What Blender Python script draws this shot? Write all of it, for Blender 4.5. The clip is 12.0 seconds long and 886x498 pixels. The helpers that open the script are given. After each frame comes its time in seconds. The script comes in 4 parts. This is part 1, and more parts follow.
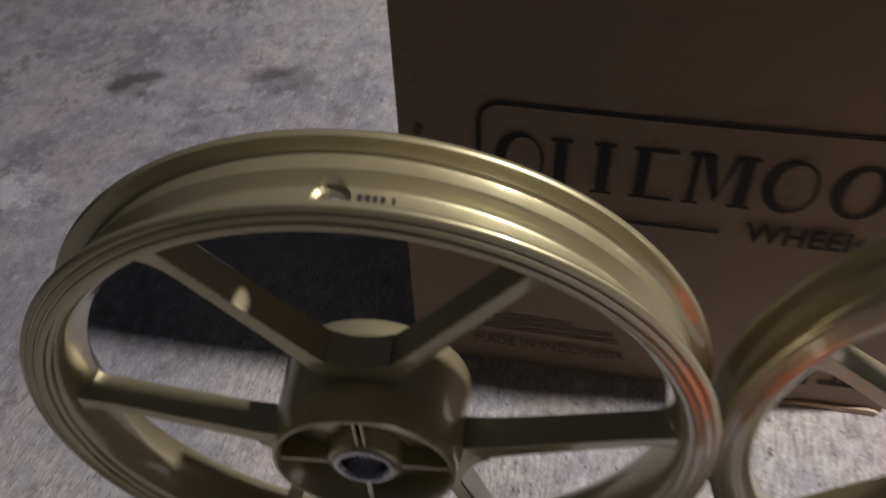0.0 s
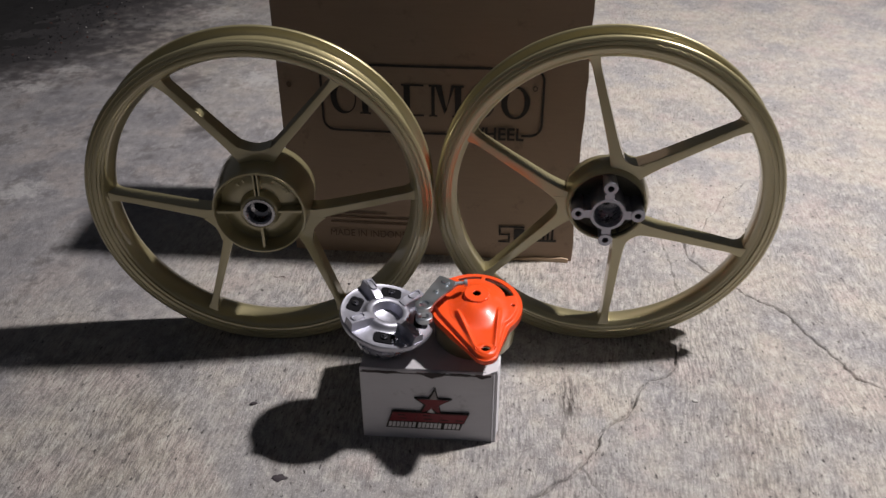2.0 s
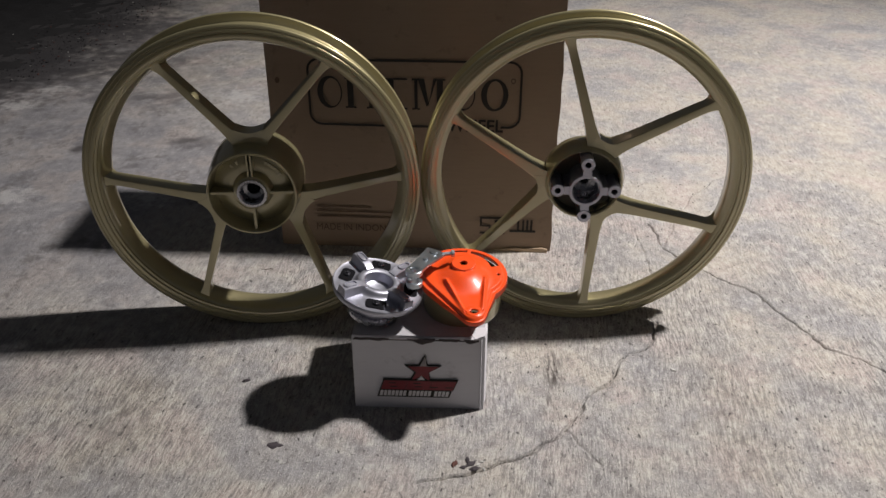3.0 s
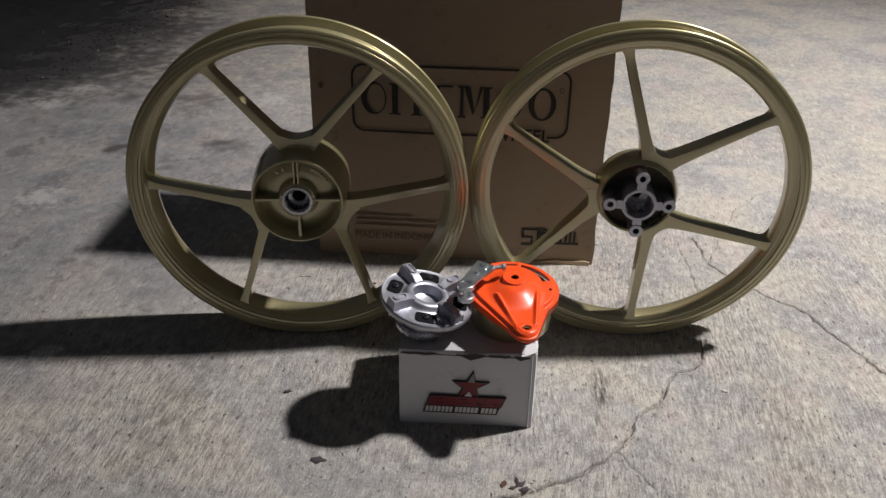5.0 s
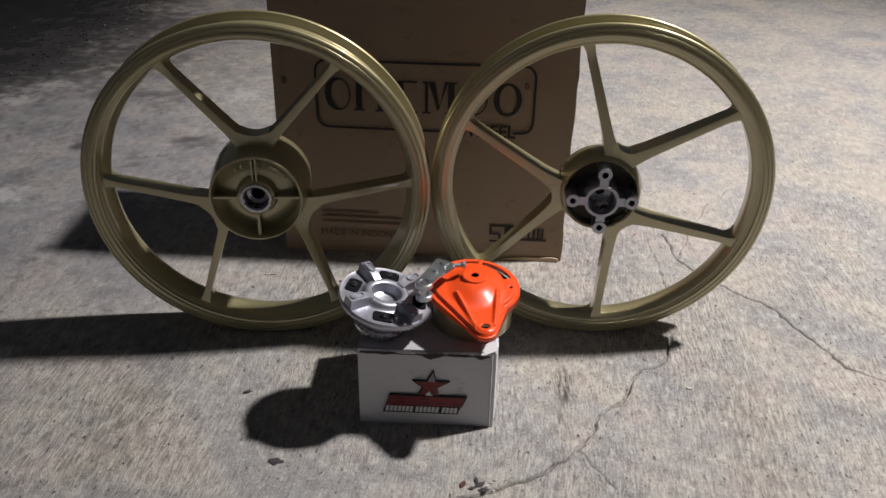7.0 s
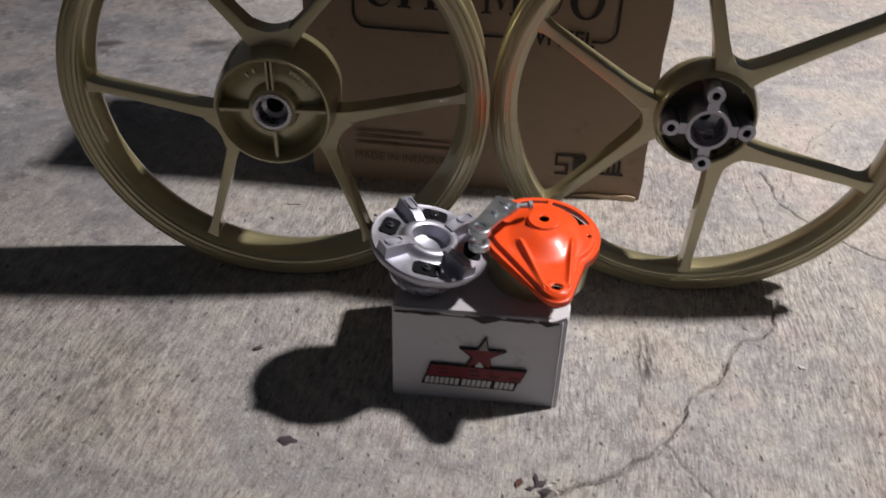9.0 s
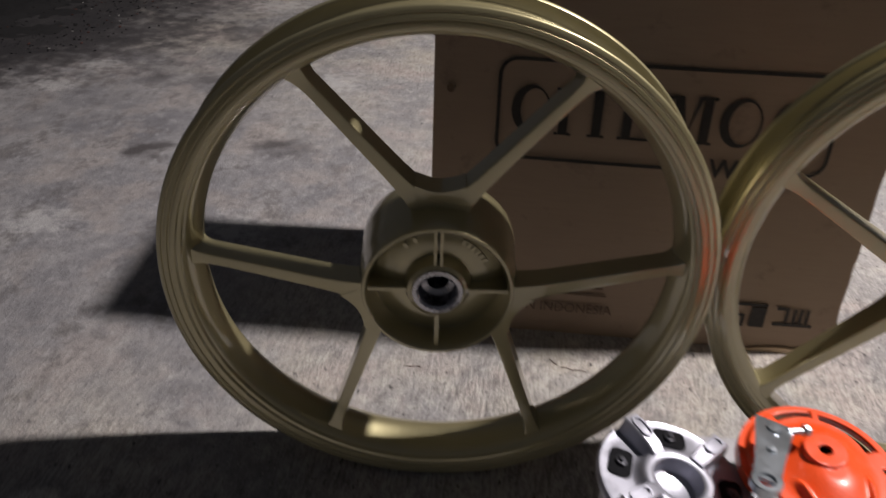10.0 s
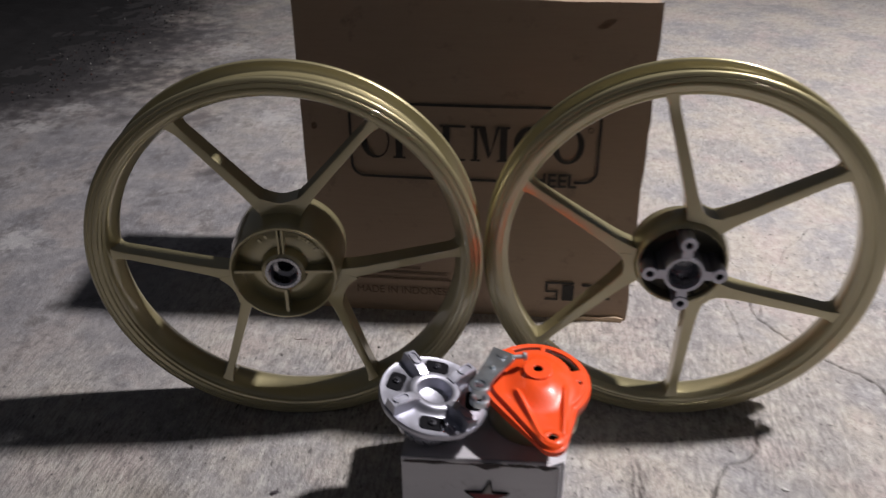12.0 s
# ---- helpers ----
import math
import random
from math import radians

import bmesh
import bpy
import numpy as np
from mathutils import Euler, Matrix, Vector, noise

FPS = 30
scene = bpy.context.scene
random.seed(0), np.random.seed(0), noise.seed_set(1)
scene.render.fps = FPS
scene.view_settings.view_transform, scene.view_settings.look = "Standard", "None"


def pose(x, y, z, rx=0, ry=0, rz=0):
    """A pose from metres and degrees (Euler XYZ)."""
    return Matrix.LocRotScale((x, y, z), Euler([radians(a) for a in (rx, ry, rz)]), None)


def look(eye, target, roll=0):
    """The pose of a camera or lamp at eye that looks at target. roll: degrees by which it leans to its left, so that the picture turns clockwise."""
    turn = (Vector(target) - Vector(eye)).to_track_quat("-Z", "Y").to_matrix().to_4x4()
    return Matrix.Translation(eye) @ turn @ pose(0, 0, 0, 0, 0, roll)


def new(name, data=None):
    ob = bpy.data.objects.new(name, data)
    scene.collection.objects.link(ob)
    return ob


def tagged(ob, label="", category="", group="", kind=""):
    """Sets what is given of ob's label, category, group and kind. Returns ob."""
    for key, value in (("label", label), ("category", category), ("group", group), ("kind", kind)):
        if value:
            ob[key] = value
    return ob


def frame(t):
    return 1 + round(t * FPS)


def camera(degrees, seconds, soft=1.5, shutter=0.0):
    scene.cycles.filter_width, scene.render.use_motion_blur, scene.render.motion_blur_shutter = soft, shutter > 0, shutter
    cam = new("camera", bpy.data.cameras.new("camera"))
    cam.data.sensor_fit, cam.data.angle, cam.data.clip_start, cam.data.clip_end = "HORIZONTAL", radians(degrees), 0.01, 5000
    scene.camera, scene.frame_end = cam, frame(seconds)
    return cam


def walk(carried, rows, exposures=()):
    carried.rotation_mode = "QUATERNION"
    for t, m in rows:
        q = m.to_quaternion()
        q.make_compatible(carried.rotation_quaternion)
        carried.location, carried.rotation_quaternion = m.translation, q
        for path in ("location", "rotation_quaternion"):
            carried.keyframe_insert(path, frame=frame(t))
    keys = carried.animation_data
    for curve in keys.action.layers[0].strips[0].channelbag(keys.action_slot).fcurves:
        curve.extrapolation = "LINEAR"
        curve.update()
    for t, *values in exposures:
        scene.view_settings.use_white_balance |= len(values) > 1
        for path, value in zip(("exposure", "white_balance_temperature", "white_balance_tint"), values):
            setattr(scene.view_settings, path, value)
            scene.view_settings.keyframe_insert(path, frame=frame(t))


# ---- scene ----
cam = camera(54.6, 12.0, soft=1.5, shutter=0.4)
PATH = [
    (0, (0.083, 0.038, 0.737), (-0.292, 1.363, -0.714), -2.7),
    (0.2, (0.132, -0.047, 0.755), (-0.260, 1.337, -0.634), -3.1),
    (0.5, (0.171, -0.157, 0.759), (-0.205, 1.287, -0.573), -3.0),
    (0.7, (0.180, -0.238, 0.747), (-0.166, 1.282, -0.506), -2.6),
    (1, (0.197, -0.352, 0.76), (-0.106, 1.204, -0.46), -2.3),
    (1.2, (0.215, -0.411, 0.761), (-0.064, 1.168, -0.434), -1.9),
    (1.5, (0.258, -0.497, 0.756), (0.012, 1.117, -0.399), -1.0),
    (1.7, (0.292, -0.550, 0.771), (0.050, 1.077, -0.366), -0.5),
    (2, (0.32, -0.628, 0.798), (0.088, 1.036, -0.288), -0.2),
    (2.5, (0.329, -0.704, 0.777), (0.119, 1.001, -0.247), -0.5),
    (2.7, (0.321, -0.721, 0.743), (0.135, 1.001, -0.256), -0.4),
    (4.3, (0.28, -0.706, 0.735), (0.116, 1.033, -0.239), 1.1),
    (4.5, (0.266, -0.7, 0.737), (0.079, 1.036, -0.238), 1.0),
    (5, (0.256, -0.697, 0.735), (0.061, 1.035, -0.245), 1.0),
    (5.5, (0.282, -0.688, 0.736), (0.132, 1.048, -0.245), 0.8),
    (6, (0.31, -0.678, 0.734), (0.201, 1.059, -0.253), 0.7),
    (6.5, (0.308, -0.676, 0.738), (0.175, 1.056, -0.254), 0.8),
    (6.7, (0.303, -0.684, 0.737), (0.149, 1.048, -0.252), 0.8),
    (8.3, (0.252, -0.549, 0.643), (0.042, 1.14, -0.407), 2.1),
    (8.5, (0.254, -0.515, 0.623), (0.028, 1.147, -0.467), 1.9),
    (8.7, (0.261, -0.496, 0.620), (0.022, 1.136, -0.512), 1.8),
    (9, (0.252, -0.483, 0.629), (0.006, 1.141, -0.513), 1.7),
    (9.2, (0.224, -0.460, 0.643), (-0.028, 1.168, -0.490), 2.0),
    (9.5, (0.153, -0.399, 0.64), (-0.098, 1.257, -0.453), 1.9),
    (9.7, (0.096, -0.339, 0.632), (-0.145, 1.330, -0.444), 2.0),
    (10, (0.028, -0.263, 0.621), (-0.202, 1.421, -0.432), 1.8),
    (10.2, (0.004, -0.216, 0.624), (-0.228, 1.455, -0.450), 1.8),
    (10.5, (-0.014, -0.2, 0.612), (-0.21, 1.486, -0.447), 2.5),
    (11, (0.014, -0.227, 0.618), (-0.166, 1.455, -0.45), 2.7),
    (11.2, (0.048, -0.253, 0.640), (-0.154, 1.426, -0.428), 2.6),
    (11.5, (0.116, -0.338, 0.68), (-0.106, 1.359, -0.355), 1.3),
    (11.7, (0.169, -0.397, 0.706), (-0.065, 1.302, -0.323), 0.7),
    (12, (0.245, -0.497, 0.748), (0.003, 1.209, -0.267), -0.3),
]
walk(cam, [(t, look(eye, target, roll)) for t, eye, target, roll in PATH], [(0.0, -0.20, 6200, 15), (0.7, -0.06, 6250, 13), (1.6, -0.04, 6350, 12), (2.7, 0.0, 6500, 10), (4.3, 0.0, 6450, 7), (6.7, 0.0, 6450, 8), (8.5, 0.0, 6450, 11), (10.1, -0.03, 6550, 13), (11.2, 0.03, 6300, 15), (12.0, 0.0, 6300, 13)])

# ---- light: one lamp overhead to the side, dim night all round ----
world = bpy.data.worlds.new("night")
scene.world = world
world.use_nodes = True
sky = world.node_tree.nodes
where = sky.new("ShaderNodeTexCoord")
axes = sky.new("ShaderNodeSeparateXYZ")
fade = sky.new("ShaderNodeValToRGB")
fade.color_ramp.elements.new(0.3)
fade.color_ramp.elements.new(0.6)
# a dark night sky over a faint glow along the horizon
for stop, (at, colour) in zip(fade.color_ramp.elements, ((0.0, (0.24, 0.24, 0.255)), (0.16, (0.17, 0.172, 0.187)), (0.5, (0.165, 0.169, 0.188)), (1.0, (0.18, 0.185, 0.208)))):
    stop.position, stop.color = at, (*colour, 1)
world.node_tree.links.new(where.outputs["Generated"], axes.inputs[0])
world.node_tree.links.new(axes.outputs["Z"], fade.inputs["Fac"])
world.node_tree.links.new(fade.outputs["Color"], sky["Background"].inputs["Color"])
sky["Background"].inputs["Strength"].default_value = 0.20
lamp = new("overhead_lamp", bpy.data.lights.new("overhead_lamp", "SPOT"))
lamp.data.energy, lamp.data.shadow_soft_size, lamp.data.color = 705, 0.09, (1.0, 0.945, 0.91)
lamp.data.spot_size, lamp.data.spot_blend = radians(90), 1.0
lamp.matrix_basis = look((1.93, 0.90, 2.84), (0.95, 1.0, 0.0))
scene.view_settings.exposure = 0.0


# ---- small tools ----
class Mat:
    """A node material with a Principled surface and short helpers."""

    def __init__(self, name, colour, rough=0.5, metal=0.0, coat=0.0):
        self.m = bpy.data.materials.new(name)
        self.m.use_nodes = True
        self.t = self.m.node_tree
        self.b = self.t.nodes["Principled BSDF"]
        self.b.inputs["Base Color"].default_value = (*colour, 1)
        self.b.inputs["Roughness"].default_value = rough
        self.b.inputs["Metallic"].default_value = metal
        self.b.inputs["Coat Weight"].default_value = coat
        self.b.inputs["Coat Roughness"].default_value = 0.2

    def node(self, kind, **values):
        n = self.t.nodes.new(kind)
        for k, v in values.items():
            if k == "op":
                n.operation = v
            elif k == "data":
                n.data_type = v
            elif k == "blend":
                n.blend_type = v
            else:
                n.inputs[k.replace("_", " ")].default_value = v
        return n

    def link(self, a, b):
        self.t.links.new(a, b)

    def coords(self, scale=(1, 1, 1)):
        c = self.node("ShaderNodeTexCoord")
        mp = self.node("ShaderNodeMapping")
        mp.inputs["Scale"].default_value = scale
        self.link(c.outputs["Object"], mp.inputs["Vector"])
        return mp.outputs["Vector"]

    def noise(self, scale, detail=4, stretch=(1, 1, 1), rough=0.55):
        n = self.node("ShaderNodeTexNoise", Scale=scale, Detail=detail, Roughness=rough)
        self.link(self.coords(stretch), n.inputs["Vector"])
        return n.outputs["Fac"]

    def ramp(self, fac, stops):
        r = self.node("ShaderNodeValToRGB")
        e = r.color_ramp.elements
        while len(e) < len(stops):
            e.new(0.5)
        for k, (p, c) in zip(e, stops):
            k.position, k.color = p, (*c, 1)
        self.link(fac, r.inputs["Fac"])
        return r.outputs["Color"]

    def mix(self, fac, a, b, blend="MIX"):
        n = self.node("ShaderNodeMix", data="RGBA", blend=blend)
        for v, i in ((fac, 0), (a, 6), (b, 7)):
            if hasattr(v, "is_linked"):
                self.link(v, n.inputs[i])
            else:
                n.inputs[i].default_value = v if i == 0 else (*v, 1)
        return n.outputs[2]

    def math(self, op, a, b=0.5):
        n = self.node("ShaderNodeMath", op=op)
        for v, i in ((a, 0), (b, 1)):
            if hasattr(v, "is_linked"):
                self.link(v, n.inputs[i])
            else:
                n.inputs[i].default_value = v
        return n.outputs[0]

    def colour(self, sock):
        self.link(sock, self.b.inputs["Base Color"])

    def rough(self, sock):
        self.link(sock, self.b.inputs["Roughness"])

    def bump(self, sock, strength=0.3, distance=0.001):
        n = self.node("ShaderNodeBump", Strength=strength, Distance=distance)
        self.link(sock, n.inputs["Height"])
        self.link(n.outputs["Normal"], self.b.inputs["Normal"])


def grey(v, tint=(1, 1, 1)):
    return tuple(v * c for c in tint)


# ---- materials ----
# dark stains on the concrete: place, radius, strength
# the last, widest entry puts dimmer light into the floor's colour
STAINS_AND_DIMMING = [(-0.647, 0.943, 0.045, 1.0), (-0.615, 0.963, 0.028, 0.85), (-0.445, 1.0, 0.045, 0.85), (-0.40, 1.0, 0.045, 0.5), (-0.658, 1.268, 0.05, 0.6), (-0.58, 1.278, 0.065, 0.6), (-0.757, 1.245, 0.05, 0.55), (-0.839, 1.562, 0.12, 0.65), (-0.70, 1.567, 0.10, 0.65), (-0.50, 0.86, 0.02, 0.5), (-1.00, 1.45, 0.30, 0.9), (-0.98, 1.85, 0.30, 0.9), (-1.15, 1.28, 0.22, 0.9), (-1.05, 1.75, 0.85, 0.4)]
DRAGS = [(0.369, 0.248, 0.019, 1.0), (0.363, 0.17, 0.010, 0.8), (0.60, 0.15, 0.07, 0.40), (-0.19, 0.10, 0.06, 0.40)]


def make_gold():
    k = Mat("gold_paint", (0.40, 0.36, 0.22), 0.38, 0.62, 1.0)
    k.colour(k.mix(k.math("MULTIPLY", k.noise(14, 5), 0.55), (0.428, 0.381, 0.216), (0.335, 0.296, 0.164)))
    k.rough(k.ramp(k.noise(60, 4), [(0.3, grey(0.35)), (0.75, grey(0.43))]))
    k.b.inputs["Coat Roughness"].default_value = 0.07
    k.b.inputs["Coat IOR"].default_value = 1.75
    k.bump(k.math("ADD", k.noise(900, 2), k.math("MULTIPLY", k.noise(55, 4), 3.0)), 0.10, 0.0004)
    return k.m


def make_concrete():
    k = Mat("broomed_concrete", (0.3, 0.28, 0.25), 0.85)
    # the broom's strokes swing a little from side to side
    sway = k.node("ShaderNodeTexNoise", Scale=2.6, Detail=2)
    k.link(k.coords(), sway.inputs["Vector"])
    bend = k.node("ShaderNodeVectorMath", op="MULTIPLY_ADD")
    k.link(sway.outputs["Color"], bend.inputs[0])
    bend.inputs[1].default_value = (0.055, 0, 0)
    k.link(k.coords(), bend.inputs[2])

    def swept(scale, detail, stretch, rough):
        mp = k.node("ShaderNodeMapping")
        mp.inputs["Scale"].default_value = stretch
        k.link(bend.outputs[0], mp.inputs["Vector"])
        n = k.node("ShaderNodeTexNoise", Scale=scale, Detail=detail, Roughness=rough)
        k.link(mp.outputs["Vector"], n.inputs["Vector"])
        return n.outputs["Fac"]

    broad = k.noise(1.7, 5)
    patch = k.noise(5.5, 7, rough=0.64)
    rosy = k.noise(9, 6, (1.0, 0.9, 1), 0.62)
    mid = k.noise(60, 6, (1.0, 0.7, 1), rough=0.75)
    brush = swept(290, 5, (1.0, 0.12, 1), 0.66)
    fine = swept(430, 4, (1.0, 0.28, 1), 0.65)
    grit = k.noise(360, 5, (1, 0.8, 1), 0.72)
    pit = swept(170, 4, (1, 0.45, 1), 0.6)
    worn = k.ramp(k.noise(4.0, 4), [(0.40, grey(0.35)), (0.56, grey(1))])
    split = k.node("ShaderNodeSeparateXYZ")
    k.link(k.coords(), split.inputs[0])
    back = k.math("ADD", split.outputs["Y"], k.math("MULTIPLY", k.math("SUBTRACT", patch, 0.5), 0.8))
    kept = k.ramp(back, [(0.45, grey(1)), (0.95, grey(0.55))])
    worn = k.math("MULTIPLY", worn, kept)
    c = k.mix(k.ramp(broad, [(0.35, grey(0)), (0.65, grey(1))]), (0.325, 0.316, 0.318), (0.325, 0.302, 0.275))
    c = k.mix(k.ramp(patch, [(0.47, grey(0)), (0.60, grey(0.65))]), c, (0.455, 0.408, 0.342))
    c = k.mix(k.ramp(patch, [(0.38, grey(0.75)), (0.49, grey(0))]), c, (0.225, 0.218, 0.228))
    c = k.mix(k.ramp(rosy, [(0.51, grey(0)), (0.62, grey(0.6))]), c, (0.42, 0.35, 0.33))
    c = k.mix(k.ramp(rosy, [(0.38, grey(0.35)), (0.48, grey(0))]), c, (0.27, 0.272, 0.30))
    c = k.mix(k.math("MULTIPLY", k.ramp(mid, [(0.36, grey(0.7)), (0.50, grey(0))]), kept), c, (0.15, 0.14, 0.138))
    c = k.mix(k.ramp(mid, [(0.52, grey(0)), (0.68, grey(0.6))]), c, (0.56, 0.555, 0.51))
    c = k.mix(k.math("MULTIPLY", k.ramp(brush, [(0.36, grey(0.74)), (0.53, grey(0))]), worn), c, (0.115, 0.105, 0.10))
    c = k.mix(k.math("MULTIPLY", k.ramp(brush, [(0.50, grey(0)), (0.68, grey(0.42))]), worn), c, (0.56, 0.535, 0.49))
    c = k.mix(k.math("MULTIPLY", k.ramp(fine, [(0.35, grey(0.62)), (0.46, grey(0))]), kept), c, (0.13, 0.12, 0.12))
    c = k.mix(k.ramp(grit, [(0.55, grey(0)), (0.64, grey(0.55))]), c, (0.60, 0.58, 0.54))
    c = k.mix(k.ramp(pit, [(0.325, grey(0.95)), (0.375, grey(0))]), c, (0.05, 0.045, 0.045))
    # a greyer, smoother zone; part of its darkness stands in for weaker light
    wash = k.node("ShaderNodeVectorMath", op="DISTANCE")
    k.link(k.coords(), wash.inputs[0])
    wash.inputs[1].default_value = (-0.80, 0.75, 0)
    edge = k.math("ADD", wash.outputs["Value"], k.math("MULTIPLY", k.math("SUBTRACT", k.noise(6, 7, rough=0.65), 0.5), 0.7))
    toned_grey = k.mix(k.ramp(patch, [(0.38, grey(0)), (0.62, grey(1))]), (0.165, 0.162, 0.178), (0.285, 0.278, 0.29))
    toned_grey = k.mix(k.ramp(rosy, [(0.50, grey(0)), (0.61, grey(0.55))]), toned_grey, (0.325, 0.292, 0.275))
    toned_grey = k.mix(k.ramp(k.noise(15, 6, (1, 0.7, 1), 0.68), [(0.36, grey(0.75)), (0.45, grey(0))]), toned_grey, (0.115, 0.105, 0.105))
    toned_grey = k.mix(k.ramp(mid, [(0.40, grey(0.4)), (0.50, grey(0))]), toned_grey, (0.12, 0.115, 0.122))
    toned_grey = k.mix(k.ramp(mid, [(0.54, grey(0)), (0.68, grey(0.5))]), toned_grey, (0.42, 0.41, 0.42))
    toned_grey = k.mix(k.ramp(grit, [(0.60, grey(0)), (0.70, grey(0.35))]), toned_grey, (0.50, 0.48, 0.47))
    c = k.mix(k.ramp(edge, [(0.42, grey(0.85)), (0.80, grey(0))]), c, toned_grey)
    for x, y, r, a in STAINS_AND_DIMMING:
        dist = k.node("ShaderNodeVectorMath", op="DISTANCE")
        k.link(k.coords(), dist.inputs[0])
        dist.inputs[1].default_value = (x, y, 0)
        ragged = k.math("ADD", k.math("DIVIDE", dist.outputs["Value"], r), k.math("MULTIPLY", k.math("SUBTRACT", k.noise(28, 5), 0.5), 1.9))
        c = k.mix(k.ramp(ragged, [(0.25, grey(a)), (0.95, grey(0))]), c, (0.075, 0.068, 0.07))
    for x, y, r in ((-0.674, 1.79, 0.09), (-0.93, 1.18, 0.05), (-0.90, 1.30, 0.05), (-0.68, 0.694, 0.06), (-0.41, 1.30, 0.07), (-0.40, 0.72, 0.06)):
        dist = k.node("ShaderNodeVectorMath", op="DISTANCE")
        k.link(k.coords(), dist.inputs[0])
        dist.inputs[1].default_value = (x, y, 0)
        ragged = k.math("ADD", k.math("DIVIDE", dist.outputs["Value"], r), k.math("MULTIPLY", k.math("SUBTRACT", k.noise(45, 6, rough=0.7), 0.5), 4.0))
        c = k.mix(k.ramp(ragged, [(0.2, grey(0.38)), (0.9, grey(0))]), c, (0.60, 0.59, 0.58))
    # dark drag marks, long and narrow
    for x, y, half, a in DRAGS:
        mp = k.node("ShaderNodeMapping")
        mp.inputs["Location"].default_value = (-x / half, -y / (half * 3.2), 0)
        mp.inputs["Scale"].default_value = (1 / half, 1 / (half * 3.2), 0)
        c0 = k.node("ShaderNodeTexCoord")
        k.link(c0.outputs["Object"], mp.inputs["Vector"])
        far = k.node("ShaderNodeVectorMath", op="LENGTH")
        k.link(mp.outputs["Vector"], far.inputs[0])
        lines = k.ramp(swept(240, 4, (1, 0.14, 1), 0.6), [(0.43, grey(a)), (0.56, grey(0))])
        c = k.mix(k.math("MULTIPLY", k.ramp(far.outputs["Value"], [(0.3, grey(1)), (1.0, grey(0))]), lines), c, (0.055, 0.045, 0.04))
    # the concrete darkens raggedly along the yard's edge
    corner = k.math("MULTIPLY", k.math("MAXIMUM", k.math("SUBTRACT", 1.45, split.outputs["Y"]), 0.0), 0.75)
    shore = k.math("ADD", k.math("ADD", split.outputs["X"], 1.03), corner)
    shore = k.math("ADD", shore, k.math("MULTIPLY", k.math("SUBTRACT", k.noise(7, 8, rough=0.7), 0.5), 0.55))
    c = k.mix(k.ramp(shore, [(0.0, grey(0.93)), (0.08, grey(0.55)), (0.25, grey(0))]), c, (0.024, 0.022, 0.024))
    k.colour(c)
    h = k.math("ADD", k.math("MULTIPLY", brush, worn), k.math("MULTIPLY", k.math("MULTIPLY", fine, kept), 0.5))
    h = k.math("ADD", h, k.math("ADD", k.math("MULTIPLY", grit, 0.5), k.math("MULTIPLY", mid, 0.9)))
    k.bump(h, 0.54, 0.003)
    k.rough(k.ramp(mid, [(0.3, grey(0.7)), (0.7, grey(0.95))]))
    return k.m


def make_card(name, a, b, bump=0.25):
    k = Mat(name, a, 0.8)
    c = k.mix(k.noise(9, 6), a, b)
    c = k.mix(k.ramp(k.noise(21, 6, rough=0.7), [(0.30, grey(0.6)), (0.42, grey(0))]), c, tuple(v * 0.55 for v in b))
    k.colour(k.mix(k.ramp(k.noise(240, 3, (0.1, 1, 1)), [(0.40, grey(0.25)), (0.55, grey(0))]), c, b))
    k.bump(k.math("ADD", k.noise(160, 3, (0.25, 1, 3)), k.noise(14, 3)), bump, 0.0012)
    return k.m


def make_plain(name, colour, rough=0.5, metal=0.0, coat=0.0, vary=0.25, scale=40, bump=0.08):
    k = Mat(name, colour, rough, metal, coat)
    k.colour(k.mix(k.noise(scale, 5), colour, tuple(c * (1 - vary) for c in colour)))
    k.rough(k.ramp(k.noise(scale * 2.3, 4), [(0.3, grey(max(0.03, rough - 0.08))), (0.7, grey(min(1, rough + 0.1)))]))
    k.bump(k.noise(scale * 14, 2), bump, 0.0005)
    return k.m


GOLD = make_gold()
CONCRETE = make_concrete()
CARD = make_card("brown_cardboard", (0.325, 0.240, 0.176), (0.257, 0.184, 0.133))
CARD_EDGE = make_card("torn_cardboard_edge", (0.55, 0.43, 0.31), (0.42, 0.31, 0.21))
WHITE_CARD = make_card("white_carton", (0.71, 0.705, 0.745), (0.58, 0.57, 0.605), 0.2)
# the white card greyed, so that the lid's shade is in its colour
SHADED_LID_CARD = make_card("shade_toned_carton", (0.48, 0.475, 0.505), (0.36, 0.35, 0.37), 0.2)
TORN = make_card("torn_paper_back", (0.075, 0.060, 0.062), (0.03, 0.024, 0.026), 0.5)
INK = make_plain("black_print", (0.020, 0.016, 0.014), 0.7, vary=0.4, scale=90)
INK_FAINT = make_plain("faint_print", (0.15, 0.095, 0.06), 0.75, vary=0.4, scale=90)
RED_INK = make_plain("red_print", (0.21, 0.009, 0.018), 0.5, vary=0.35, scale=60)
GREY_INK = make_plain("grey_print", (0.35, 0.32, 0.32), 0.5, vary=0.4, scale=60)
WHITE_INK = make_plain("white_print", (0.7, 0.69, 0.70), 0.5, vary=0.2, scale=60)
ALUMINIUM = make_plain("cast_aluminium", (0.47, 0.475, 0.545), 0.40, 0.80, vary=0.08, scale=24, bump=0.10)
MACHINED = make_plain("machined_steel", (0.52, 0.52, 0.56), 0.28, 1.0, vary=0.2, scale=70)
ZINC = make_plain("zinc_plate", (0.58, 0.63, 0.68), 0.33, 0.95, vary=0.06, scale=14, bump=0.03)
